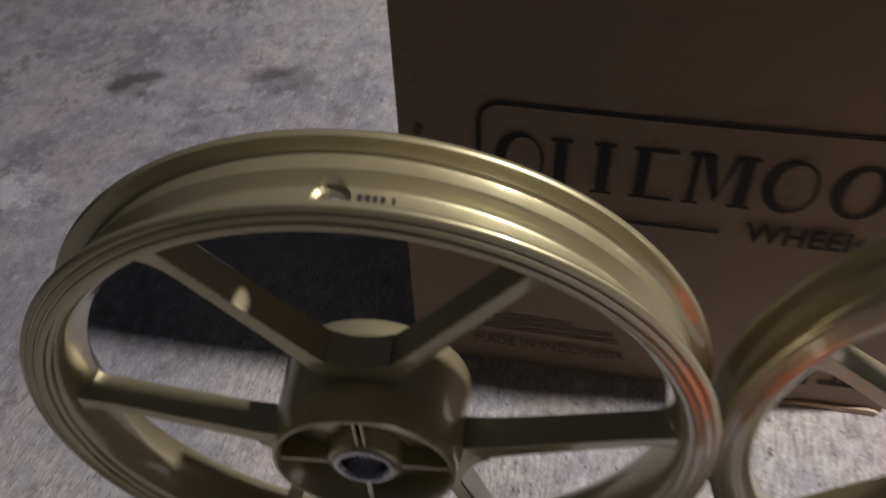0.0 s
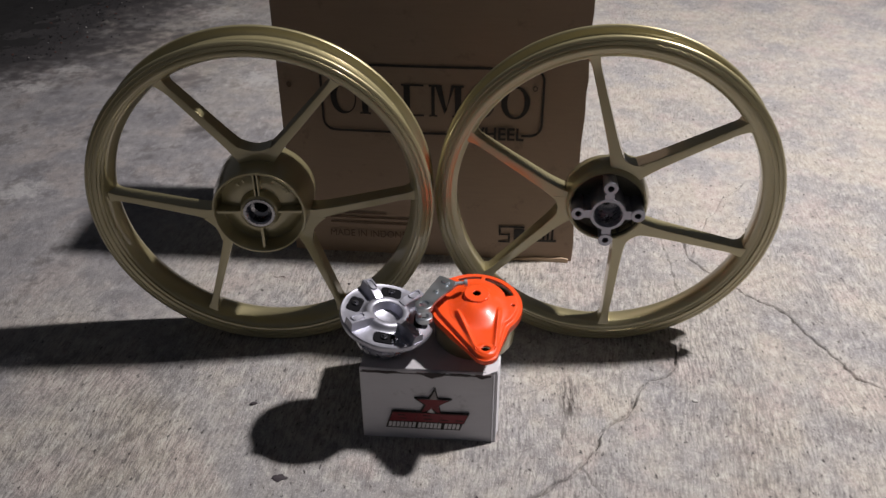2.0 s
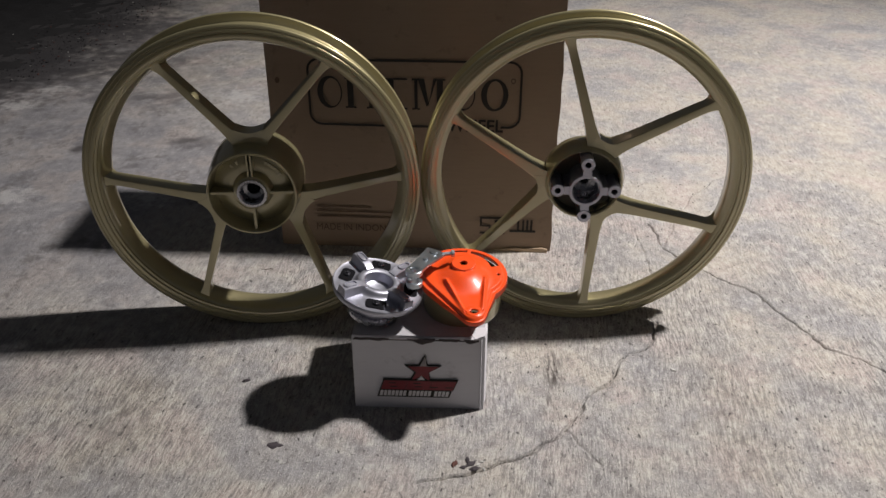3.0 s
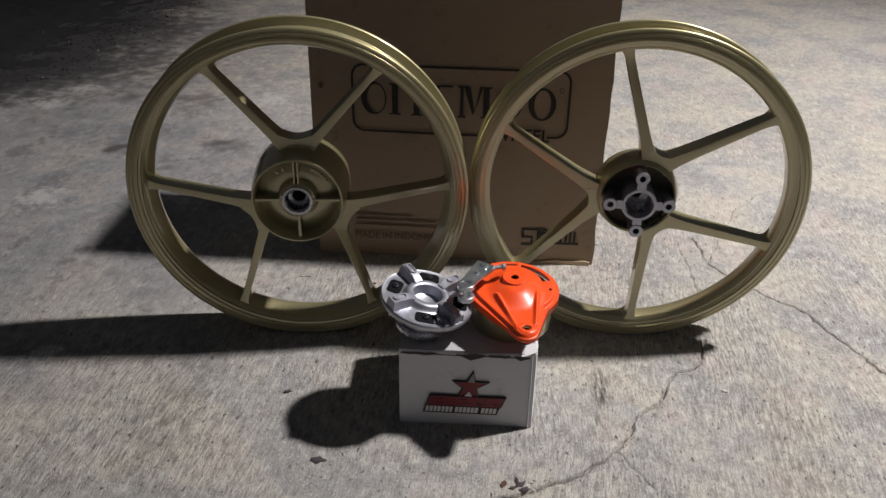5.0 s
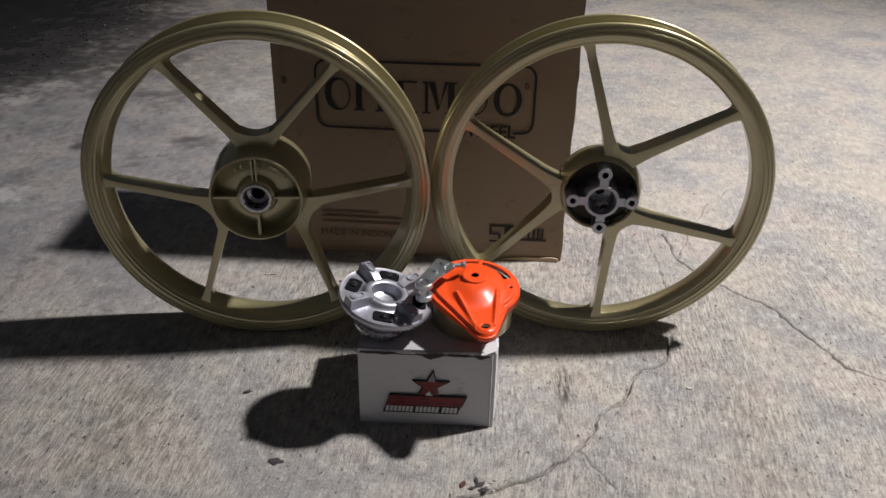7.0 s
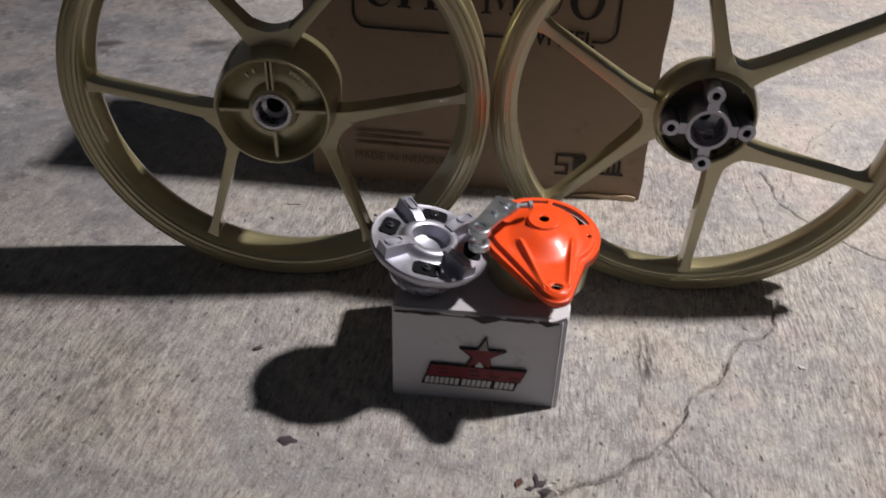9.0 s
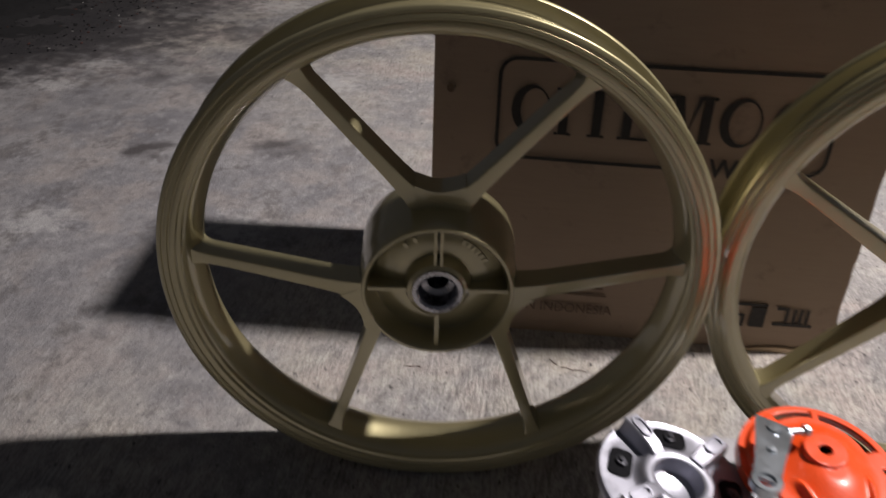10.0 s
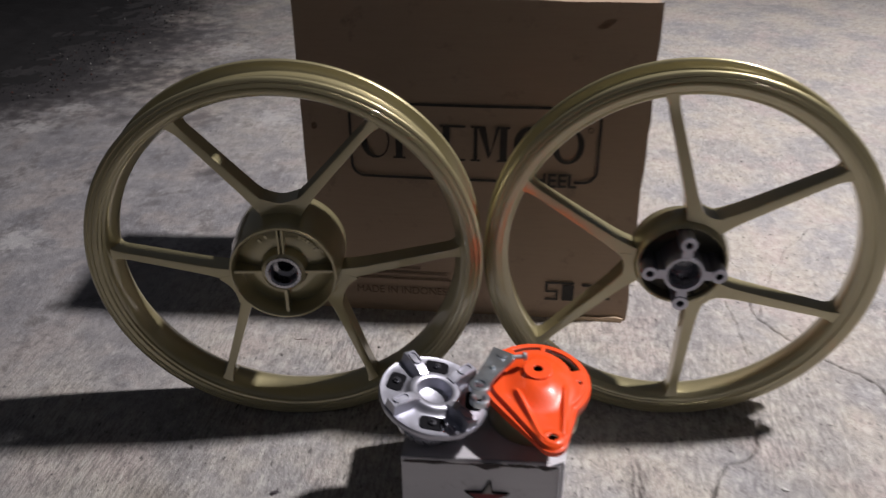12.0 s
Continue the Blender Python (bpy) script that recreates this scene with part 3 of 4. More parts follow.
# ---- the big carton ----
def big_carton():
    w, d, h, t = 0.466, 0.205, 0.470, 0.004
    c = thing("cardboard_box", pose(-0.100, 0.5635, 0.0, 0, 0, 2.6), "closed brown cardboard carton with black print, standing on concrete behind wheels", "cardboard box")
    bm = bmesh.new()
    bmesh.ops.create_grid(bm, x_segments=28, y_segments=28, size=0.5)
    for v in bm.verts:
        x, z = v.co.x + 0.5, v.co.y + 0.5
        sag = 0.006 * math.sin(math.pi * x) * math.sin(math.pi * z) + 0.0015 * noise.noise((x * 5, z * 5, 1))
        fold = 0.0008 * max(0.0, (x - 0.95) / 0.05) ** 2 + 0.003 * max(0.0, (0.04 - x) / 0.04) ** 2
        v.co = Vector((x * w + (0.0012 + 0.0030 * noise.noise((2, 3, z * 8)) + 0.0014 * noise.noise((5, 1, z * 26))) * (x > 0.99), fold - sag, z * h + 0.002 * noise.noise((x * 7, 3, 0)) * (z > 0.99)))
    bmesh.ops.solidify(bm, geom=bm.faces[:], thickness=-t)
    front_panel = part("front_panel", bm, CARD, c)
    part("back_panel", box_bm(0, w, d - t, d, 0, h, 0.001), CARD, c)
    part("side_panel", box_bm(0, t, 0.0090, d - t - 0.001, 0, h, 0.001), CARD, c)
    part("side_panel", box_bm(w - t - 0.001, w - 0.001, 0.0065, d - t - 0.001, 0, h, 0.001), CARD, c)
    part("top_flap", box_bm(0.001, w - 0.001, 0.004, d / 2 - 0.001, h - 0.002, h + 0.002, 0.001), CARD, c)
    part("top_flap", box_bm(0.001, w - 0.001, d / 2 + 0.001, d - 0.004, h - 0.002, h + 0.002, 0.001), CARD, c)
    lip = [(0.36, 0.0), (0.462, 0.0), (0.462, 0.006), (0.452, 0.0085), (0.43, 0.0065), (0.405, 0.0075), (0.385, 0.005)]
    part("bottom_lip", slab(lip, -0.0045, -0.0015), CARD_EDGE, c, "pale torn bottom edge")
    return c


def print_y(x, z, w=0.466, h=0.470):
    return -0.006 * math.sin(math.pi * x / w) * math.sin(math.pi * z / h) - 0.0022


def printed(quads, c, material=INK, name="print", label=""):
    """A printed patch on the carton's bulged front."""
    bm = bmesh.new()
    for quad in quads:
        bm.faces.new([bm.verts.new((x, print_y(x, z), z)) for x, z in quad])
    bmesh.ops.remove_doubles(bm, verts=bm.verts, dist=0.00002)
    bmesh.ops.recalc_face_normals(bm, faces=bm.faces)
    bmesh.ops.solidify(bm, geom=bm.faces[:], thickness=0.0004)
    return part(name, bm, material, c, label)


def stroke(pts, width):
    """A ribbon of quads along a line of points, mitred at the joints."""
    left, right = [], []
    for i, (x, z) in enumerate(pts):
        (ax, az), (bx, bz) = pts[max(0, i - 1)], pts[min(len(pts) - 1, i + 1)]
        n = math.hypot(bx - ax, bz - az) or 1
        ox, oz = -(bz - az) / n * width / 2, (bx - ax) / n * width / 2
        left.append((x + ox, z + oz))
        right.append((x - ox, z - oz))
    return [[left[i], right[i], right[i + 1], left[i + 1]] for i in range(len(pts) - 1) if math.dist(pts[i], pts[i + 1]) > 1e-5]


def split_line(ax, az, bx, bz, n=10):
    return [(ax + (bx - ax) * i / n, az + (bz - az) * i / n) for i in range(n + 1)]


carton = big_carton()
# the printed frame, open where the word stands in its lower side
FX0, FX1, FZ0, FZ1, FR = 0.068, 0.404, 0.229, 0.336, 0.018
outline = (split_line(FX0 + 0.2, FZ0, FX0 + FR, FZ0) + arc(FX0 + FR, FZ0 + FR, FR, 270, 180, 6) + split_line(FX0, FZ0 + FR, FX0, FZ1 - FR, 4) + arc(FX0 + FR, FZ1 - FR, FR, 180, 90, 6)
           + split_line(FX0 + FR, FZ1, FX1 - FR, FZ1, 14) + arc(FX1 - FR, FZ1 - FR, FR, 90, 0, 6) + split_line(FX1, FZ1 - FR, FX1, FZ0 + FR, 4) + arc(FX1 - FR, FZ0 + FR, FR, 0, -90, 6) + [(FX1 - FR - 0.012, FZ0)])
printed(stroke(outline, 0.0036), carton, INK, "frame_print", "black printed rounded frame")


def ring_quads(cx, cz, rx, rz, thick_x, thick_z, a0=0, a1=360, n=22):
    out = []
    for i in range(n):
        a, b = radians(a0 + (a1 - a0) * i / n), radians(a0 + (a1 - a0) * (i + 1) / n)
        out.append([(cx + rx * math.cos(a), cz + rz * math.sin(a)), (cx + rx * math.cos(b), cz + rz * math.sin(b)),
                    (cx + (rx - thick_x) * math.cos(b), cz + (rz - thick_z) * math.sin(b)), (cx + (rx - thick_x) * math.cos(a), cz + (rz - thick_z) * math.sin(a))])
    return out


def bar(x0, x1, z0, z1):
    return [(x0, z0), (x1, z0), (x1, z1), (x0, z1)]


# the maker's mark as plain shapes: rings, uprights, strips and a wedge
MZ0, MZ1 = 0.258, 0.308


def crescent_quads(cx, cz, rx, rz, thin, thick, n=28):
    """A ring that is thick on one side and thin on the other."""
    out = []
    for i in range(n):
        a, b = 2 * math.pi * i / n, 2 * math.pi * (i + 1) / n
        shift = (thick - thin) / 2
        hole = rx - (thick + thin) / 2
        out.append([(cx + rx * math.cos(a), cz + rz * math.sin(a)), (cx + rx * math.cos(b), cz + rz * math.sin(b)),
                    (cx + shift + hole * math.cos(b), cz + (rz - 0.0035) * math.sin(b)), (cx + shift + hole * math.cos(a), cz + (rz - 0.0035) * math.sin(a))])
    return out


for cx, rx, thin in ((0.1015, 0.0200, 0.0022), (0.3115, 0.0210, 0.0022), (0.3630, 0.0215, 0.0080)):
    printed(crescent_quads(cx, (MZ0 + MZ1) / 2, rx, 0.0265, thin, 0.0092), carton, INK, "mark_shape", "black printed ring shape")
for x0, x1 in ((0.1300, 0.1395), (0.1640, 0.1735), (0.1945, 0.2040), (0.2365, 0.2415), (0.2720, 0.2815)):
    printed([bar(x0, x1, MZ0, MZ1)], carton, INK, "mark_shape", "black printed upright shape")
    for z0, z1 in ((MZ0 - 0.0005, MZ0 + 0.0024), (MZ1 - 0.0024, MZ1 + 0.0005)):
        printed([bar(x0 - 0.0038, x0 - 0.0001, z0, z1), bar(x1 + 0.0001, x1 + (0.021 if x0 == 0.1945 else 0.0038), z0, z1)], carton, INK, "mark_shape", "thin black printed strip")
printed([[(0.2418, MZ1), (0.2520, MZ1), (0.2590, MZ0 + 0.010), (0.2560, MZ0 + 0.004)], [(0.2665, MZ1), (0.2717, MZ1), (0.2562, MZ0 + 0.004), (0.2592, MZ0 + 0.010)]], carton, INK, "mark_shape", "black printed wedge")
printed(ring_quads(0.3915, 0.306, 0.0035, 0.0042, 0.0010, 0.0010, n=12), carton, INK, "mark_ring", "tiny black printed ring")
lettering("word_print", "WHEEL", 0.090, 0.021, pose(0.288, print_y(0.33, 0.23) - 0.0008, 0.2215, 90, 0, 0), INK, carton, "black printed word", 0.02)
lettering("origin_print", "MADE IN INDONESIA", 0.150, 0.0125, pose(0.064, print_y(0.14, 0.04) - 0.0012, 0.034, 90, 0, 0), INK_FAINT, carton, "faint printed words")
for z, x0, x1 in ((0.070, 0.066, 0.200), (0.079, 0.066, 0.160), (0.060, 0.066, 0.205)):
    printed([bar(x0, x1, z - 0.0013, z + 0.0013)], carton, INK_FAINT, "small_print", "faint unreadable line of print")
# two small marks near the lower corner, as plain shapes
for shape in ((0.345, 0.387, 0.063, 0.0665), (0.345, 0.364, 0.048, 0.051), (0.345, 0.364, 0.034, 0.037), (0.345, 0.3485, 0.0515, 0.0625), (0.3605, 0.364, 0.0375, 0.0475), (0.370, 0.387, 0.034, 0.0615),
              (0.398, 0.408, 0.060, 0.064), (0.4085, 0.412, 0.0425, 0.064), (0.396, 0.440, 0.038, 0.042), (0.417, 0.4205, 0.0425, 0.062), (0.424, 0.4275, 0.0425, 0.062), (0.431, 0.4345, 0.0425, 0.062)):
    printed([bar(*shape)], carton, INK, "mark_bar", "small black printed bar")
printed(ring_quads(0.018, 0.300, 0.004, 0.005, 0.0036, 0.0045, n=10), carton, INK_FAINT, "smudge", "dark smudge")


# ---- the small white carton ----
def small_carton():
    w, d, h, t = 0.168, 0.147, 0.112, 0.0025
    c = thing("small_box", pose(0.109, 0.1455, 0.0, 0, 0, 3.6), "small white printed carton with torn upper edges, standing on concrete", "box")
    bm = bmesh.new()
    bmesh.ops.create_grid(bm, x_segments=16, y_segments=12, size=0.5)
    for v in bm.verts:
        x, z = v.co.x + 0.5, v.co.y + 0.5
        v.co = Vector((x * w, -0.0025 * math.sin(math.pi * x) * math.sin(math.pi * z) + 0.0008 * noise.noise((x * 4, z * 4, 7)), z * h))
    bmesh.ops.solidify(bm, geom=bm.faces[:], thickness=-t)
    part("front_panel", bm, WHITE_CARD, c)
    part("back_panel", box_bm(0, w, d - t, d, 0, h, 0.0008), WHITE_CARD, c)
    part("side_panel", box_bm(0, t, t + 0.001, d - t - 0.001, 0, h, 0.0008), WHITE_CARD, c)
    part("side_panel", slab([(w - 0.0052, -0.0015), (w - 0.0046, -0.0028), (w + 0.0028, 0.0200), (w + 0.0028, d - t - 0.001), (w - 0.0002, d - t - 0.001), (w - 0.0002, 0.0140)], 0.0, h, plane="xy"), WHITE_CARD, c)
    lid = part("lid", box_bm(0.0005, w - 0.0005, 0.001, d - 0.001, h - 0.0005, h + 0.0022, 0.0008), SHADED_LID_CARD, c, "white lid with its shade toned into the card")
    for bits in (((0.004, 0.0010), (0.012, 0.0035), (0.022, 0.0022), (0.033, 0.0046), (0.040, 0.0030), (0.047, 0.0012)), ((0.070, 0.0010), (0.078, 0.0040), (0.085, 0.0100), (0.089, 0.0120), (0.094, 0.0085), (0.101, 0.0055), (0.105, 0.0012)),
                 ((0.110, 0.0010), (0.117, 0.0034), (0.124, 0.0024), (0.131, 0.0040), (0.136, 0.0010)), ((0.141, 0.0012), (0.146, 0.0062), (0.149, 0.0080), (0.154, 0.0050), (0.160, 0.0010))):
        bits = [(x, z * 0.62) for x, z in bits]
        top = [(x, h + 0.0016 - 0.0006 * (i % 2)) for i, (x, z) in enumerate(bits)][::-1]
        part("torn_edge_and_gap", slab([(x, h - z) for x, z in bits] + top, -0.0042, -0.0030), TORN, c, "dark torn paper and lid gap along the front edge")
    # this thin dark strip paints the shadowed gap between lid and front
    part("torn_edge_and_gap", box_bm(0.002, w - 0.008, -0.0040, -0.0030, h - 0.0016, h - 0.0002), TORN, c, "dark torn paper and lid gap along the front edge")
    curl = [[(x, -0.0035 + 0.001 * q, h + 0.0005 + q * 0.0011), (x, 0.020, h + 0.0026 + q * 0.0004), (x, 0.020, h + 0.0032 + q * 0.0004), (x, -0.0035 + 0.001 * q, h + 0.0011 + q * 0.0011)] for x, q in ((0.150, 0.0), (0.157, 1.2), (0.163, 3.0), (0.1685, 4.2))]
    part("torn_flap", loft(curl), WHITE_CARD, c, "white torn flap curling up at the corner")
    y = -0.0042

    def patch(pts, material, name, label, lift=0.0):
        part(name, slab(pts, y - lift - 0.0004, y - lift + 0.0022), material, c, label)

    cx, cz, r = 0.0885, 0.0645, 0.0245
    star = []
    for i in range(10):
        a = radians(90 + 36 * i)
        k = r if i % 2 == 0 else r * 0.40
        star.append((cx + k * math.cos(a) + 0.16 * k * math.sin(a), cz + k * math.sin(a)))
    patch(star, INK, "star_outline", "black star outline")
    inner = [(cx + (px - cx) * 0.83 + 0.0008, cz + (pz - cz) * 0.83) for px, pz in star]
    patch(inner, RED_INK, "star_print", "red printed star", 0.0004)
    top = sorted([p for p in inner if p[1] > cz + 0.001], key=lambda p: math.atan2(p[1] - cz, p[0] - cx))
    patch([(p[0] * 0.96 + cx * 0.04, p[1] + 0.0012) for p in top], GREY_INK, "star_shine", "grey upper half of the star", 0.0008)
    patch([(cx - 0.0075, cz - 0.0165), (cx + 0.0045, cz - 0.0165), (cx - 0.001, cz - 0.0075)], WHITE_INK, "star_notch", "white notch under the star", 0.0008)
    lower = 0.0345
    patch([(0.0335, lower - 0.001), (0.1285, lower - 0.001), (0.1345, 0.0500), (0.0385, 0.0500)], INK, "mark_outline", "black slanted outline", 0.0010)
    for a, b in ((0.0352, 0.0655), (0.0665, 0.0965), (0.0975, 0.1275)):
        patch([(a, lower + 0.0002), (b, lower + 0.0002), (b + 0.0052, 0.0487), (a + 0.0045, 0.0487)], RED_INK, "mark_bar", "red slanted printed bar", 0.0014)
    for a, z in ((0.0455, 0.0445), (0.0470, 0.0390), (0.0770, 0.0445), (0.0785, 0.0390), (0.0990, 0.0385), (0.1180, 0.0385)):
        patch([(a, z), (a + 0.0095, z), (a + 0.0098, z + 0.0012), (a + 0.0003, z + 0.0012)], INK, "mark_gap", "black gap in the red print", 0.0018)
    patch([(0.0300, 0.0215), (0.1235, 0.0215), (0.1270, 0.0335), (0.0335, 0.0335)], INK, "strip_outline", "black slanted strip")
    for a, n in ((0.0330, 7), (0.0700, 6), (0.1030, 4)):
        for j in range(n):
            x = a + 0.0050 * j
            patch([(x, 0.0235), (x + 0.0038, 0.0235), (x + 0.0054, 0.0318), (x + 0.0016, 0.0318)], WHITE_INK, "strip_bar", "small white printed bar", 0.0004)
    return c


small = small_carton()


# ---- parts lying on the small carton ----
def loop_bm(x0, x1, half, thick, z0, z1, bm):
    """A raised oblong loop with round ends, along x."""
    rings = []
    for h in (half, half - thick):
        line = [(x1 - half + h * math.cos(a), h * math.sin(a)) for a in [math.pi * (q / 8 - 0.5) for q in range(9)]] + [(x0 + half - h * math.cos(a), -h * math.sin(a)) for a in [math.pi * (q / 8 - 0.5) for q in range(9)]]
        rings.append([[bm.verts.new((x, y, z)) for x, y in line] for z in (z0, z1)])
    (low, high), (low_in, high_in) = rings
    for i in range(len(low)):
        k = (i + 1) % len(low)
        bm.faces.new((low[i], low[k], high[k], high[i]))
        bm.faces.new((high[i], high[k], high_in[k], high_in[i]))
        bm.faces.new((low_in[k], low_in[i], high_in[i], high_in[k]))


def sprocket_carrier():
    c = thing("sprocket_carrier", pose(0.1375, 0.1865, 0.1630, 2.5, 12.5, 0), "bare cast aluminium sprocket carrier with four vanes, lying tilted on carton", "wheel part")
    plate = [(0.0575, -0.0030), (0.0580, 0.0005), (0.0568, 0.0025), (0.0540, 0.0016), (0.0480, 0.0022), (0.0330, 0.0022), (0.0300, 0.0034), (0.0280, 0.0062), (0.0268, 0.0082), (0.0252, 0.0092), (0.0196, 0.0092), (0.0184, 0.0082), (0.0176, 0.0020),
             (0.0168, -0.0040), (0.0150, -0.0052), (0.0004, -0.0054), (0.0004, -0.0200), (0.0240, -0.0330), (0.0270, -0.0330), (0.0290, -0.0180), (0.0400, -0.0080), (0.0565, -0.0055)]
    body = part("carrier_plate", lathe(plate, 96, "z"), ALUMINIUM, c, sharp=40)
    part("foot_ring", lathe([(0.0325, -0.0340), (0.0332, -0.0350), (0.0325, -0.0400), (0.0250, -0.0400), (0.0250, -0.0320), (0.0290, -0.0320)], 72, "z"), MACHINED, body)
    for a in (131, 54, 224, 321):
        bm = bmesh.new()
        secs = []
        for x, hw, z in ((0.0225, 0.0056, 0.011), (0.030, 0.0060, 0.0140), (0.046, 0.0066, 0.0150), (0.0560, 0.0068, 0.0142)):
            secs.append([(x, -hw - 0.002, 0.0), (x, hw + 0.002, 0.0), (x, hw, z - 0.001), (x, hw - 0.001, z), (x, -hw + 0.001, z), (x, -hw, z - 0.001)])
        loft(secs, bm)
        loop_bm(0.0345, 0.0530, 0.0046, 0.0013, 0.0143, 0.0162, bm)
        bmesh.ops.rotate(bm, verts=bm.verts, matrix=Matrix.Rotation(radians(a), 3, "Z"))
        part("vane", bm, ALUMINIUM, body, "raised cast vane", 30)
    for a in (95, 174, 276, 6):
        s = bmesh.new()
        pts = []
        for cx, cy, a0 in ((0.0035, 0.0078, 0), (-0.0035, 0.0078, 90), (-0.0035, -0.0078, 180), (0.0035, -0.0078, 270)):
            pts += [(0.0415 + p, q) for p, q in arc(cx, cy, 0.0050, a0, a0 + 90, 5)]
        slab(pts, 0.0020, 0.0034, s, "xy")
        bmesh.ops.rotate(s, verts=s.verts, matrix=Matrix.Rotation(radians(a), 3, "Z"))
        slot = part("nut_recess", s, RECESS, body, "black recess round a nut")
        b = lathe([(0.0001, 0.0078), (0.0022, 0.0078), (0.0025, 0.0072), (0.0026, 0.0060), (0.0040, 0.0058), (0.0045, 0.0052), (0.0045, 0.0030), (0.0001, 0.0030)], 6, "z", closed=False)
        for v in b.verts:
            v.co += Vector((0.0415, 0, 0))
        bmesh.ops.rotate(b, verts=b.verts, matrix=Matrix.Rotation(radians(a), 3, "Z"))
        part("nut", b, DARK_STEEL, slot, "dark hexagon nut on a stud", 20)
    for a in (289, 294, 299, 304):
        bm = box_bm(0.0430, 0.0500, -0.0012, 0.0012, 0.0010, 0.0042, 0.0006)
        bmesh.ops.rotate(bm, verts=bm.verts, matrix=Matrix.Rotation(radians(a), 3, "Z"))
        part("cast_lug", bm, ALUMINIUM, body, "small raised casting lug")
    return c


LOBE, LOBE_AT, LOBE_R, DISC_R = radians(-76.5), 0.0845, 0.0148, 0.0570


def hull_radius(d, r, tip, tr):
    """Reach, at the angle d off the lobe, of a disc of radius r run out into a lobe."""
    best = r
    if abs(d) < math.pi / 2:
        s = tip * math.sin(d)
        if abs(s) < tr:
            best = max(best, tip * math.cos(d) + math.sqrt(tr * tr - s * s))
        side = math.acos((r - tr) / tip)
        denom = math.cos(abs(d) - side)
        reach = r / denom if denom > 0 else 0
        if abs(d) <= side and reach * math.sin(side - abs(d)) <= math.sqrt(tip * tip - (r - tr) ** 2):
            best = max(best, reach)
    return best


def smooth(v):
    v = min(1.0, max(0.0, v))
    return v * v * (3 - 2 * v)


def brake_panel():
    c = thing("drum_cover", pose(0.2425, 0.2235, 0.1655, 5, 2, 0), "glossy orange conical drum cover on an olive drum, lying on carton", "wheel part")
    bm = bmesh.new()
    na, nr = 216, 104
    lx, ly = math.cos(LOBE), math.sin(LOBE)
    rings = []
    for j in range(nr + 1):
        u = j / nr
        ring = []
        for i in range(na):
            a = 2 * math.pi * i / na
            d = math.atan2(math.sin(a - LOBE), math.cos(a - LOBE))
            edge = hull_radius(d, DISC_R, LOBE_AT, LOBE_R) if d < 0 else max(DISC_R, hull_radius(d, 0.050, LOBE_AT, LOBE_R))
            rad = edge * u
            along, across = rad * math.cos(d), rad * math.sin(d)
            inner = hull_radius(d, 0.0530, LOBE_AT, 0.0140) if d < 0 else max(0.0530, hull_radius(d, 0.044, LOBE_AT, 0.0135))
            z = 0.0045 * smooth((inner - rad) / 0.0035)
            near = math.hypot(along - min(0.016, max(0.0, along)), across)
            z += 0.0105 * smooth((0.0380 - near) / 0.0310)
            if 0.016 < along < 0.084:
                for off in (-0.0265 + 0.24 * (along - 0.02), 0.0250 - 0.22 * (along - 0.02)):
                    k = math.exp(-((across - off) / 0.0026) ** 2) * smooth((along - 0.016) / 0.010)
                    z = max(z, z * (1 - k) + k * (0.0118 - 0.085 * max(0, along - 0.026)))
            z = max(z, 0.0060 * smooth((0.0110 - math.hypot(along - LOBE_AT, across)) / 0.002))
            if rad < 0.0150:
                z = 0.0172 if rad > 0.0112 else 0.0158
            z = max(z, 0.0172 * smooth((0.0166 - rad) / 0.0014)) if rad < 0.0166 else z
            ring.append((rad * math.cos(a), rad * math.sin(a), z))
        rings.append(ring)
    top = bm.verts.new(rings[0][0])
    vs = [[top] * na] + [[bm.verts.new(p) for p in r] for r in rings[1:]]
    skirt = [bm.verts.new((p[0] * 1.012, p[1] * 1.012, -0.0085 + 0.0035 * smooth((math.hypot(p[0], p[1]) - 0.060) / 0.02))) for p in rings[-1]]
    vs.append(skirt)

    def cut(p):
        a, r = math.degrees(math.atan2(p.y, p.x)), math.hypot(p.x, p.y)
        if 22 < a < 82 and 0.0375 + 0.00006 * (a - 22) < r < 0.0512 or 89 < a < 126 and 0.0420 < r < 0.0512 or 138 < a < 156 and 0.0420 < r < 0.0480:
            return True
        if r < 0.0048 or math.hypot(p.x - LOBE_AT * lx, p.y - LOBE_AT * ly) < 0.0046:
            return True
        return math.hypot(p.x - 0.0455, p.y + 0.0010) < 0.0024

    for j in range(len(vs) - 1):
        for i in range(na):
            k = (i + 1) % na
            quad = [vs[j][i], vs[j + 1][i], vs[j + 1][k], vs[j][k]]
            quad = quad[1:3] + [top] if j == 0 else quad
            mid = sum((v.co for v in quad), Vector()) / len(quad)
            if not cut(mid):
                bm.faces.new(quad)
    bmesh.ops.recalc_face_normals(bm, faces=bm.faces)
    ob = part("panel_plate", bm, ORANGE, c, "glossy orange enamel plate", 50)
    sol = ob.modifiers.new("thickness", "SOLIDIFY")
    sol.thickness, sol.offset = 0.0025, -1
    drum = [(0.0500, -0.0050), (0.0508, -0.0080), (0.0508, -0.0470), (0.0495, -0.0495), (0.0480, -0.0495), (0.0488, -0.0080)]
    part("drum", lathe(drum, 72, "z"), GOLD, c, "olive painted drum under the plate")
    # an added black plug paints the shade seen through the lobe's hole
    plug = lathe([(0.0046, -0.001), (0.0080, -0.001), (0.0080, -0.014), (0.0001, -0.014), (0.0001, -0.010), (0.0046, -0.010)], 28, "z", closed=False)
    for v in plug.verts:
        v.co += Vector((LOBE_AT * lx, LOBE_AT * ly, 0))
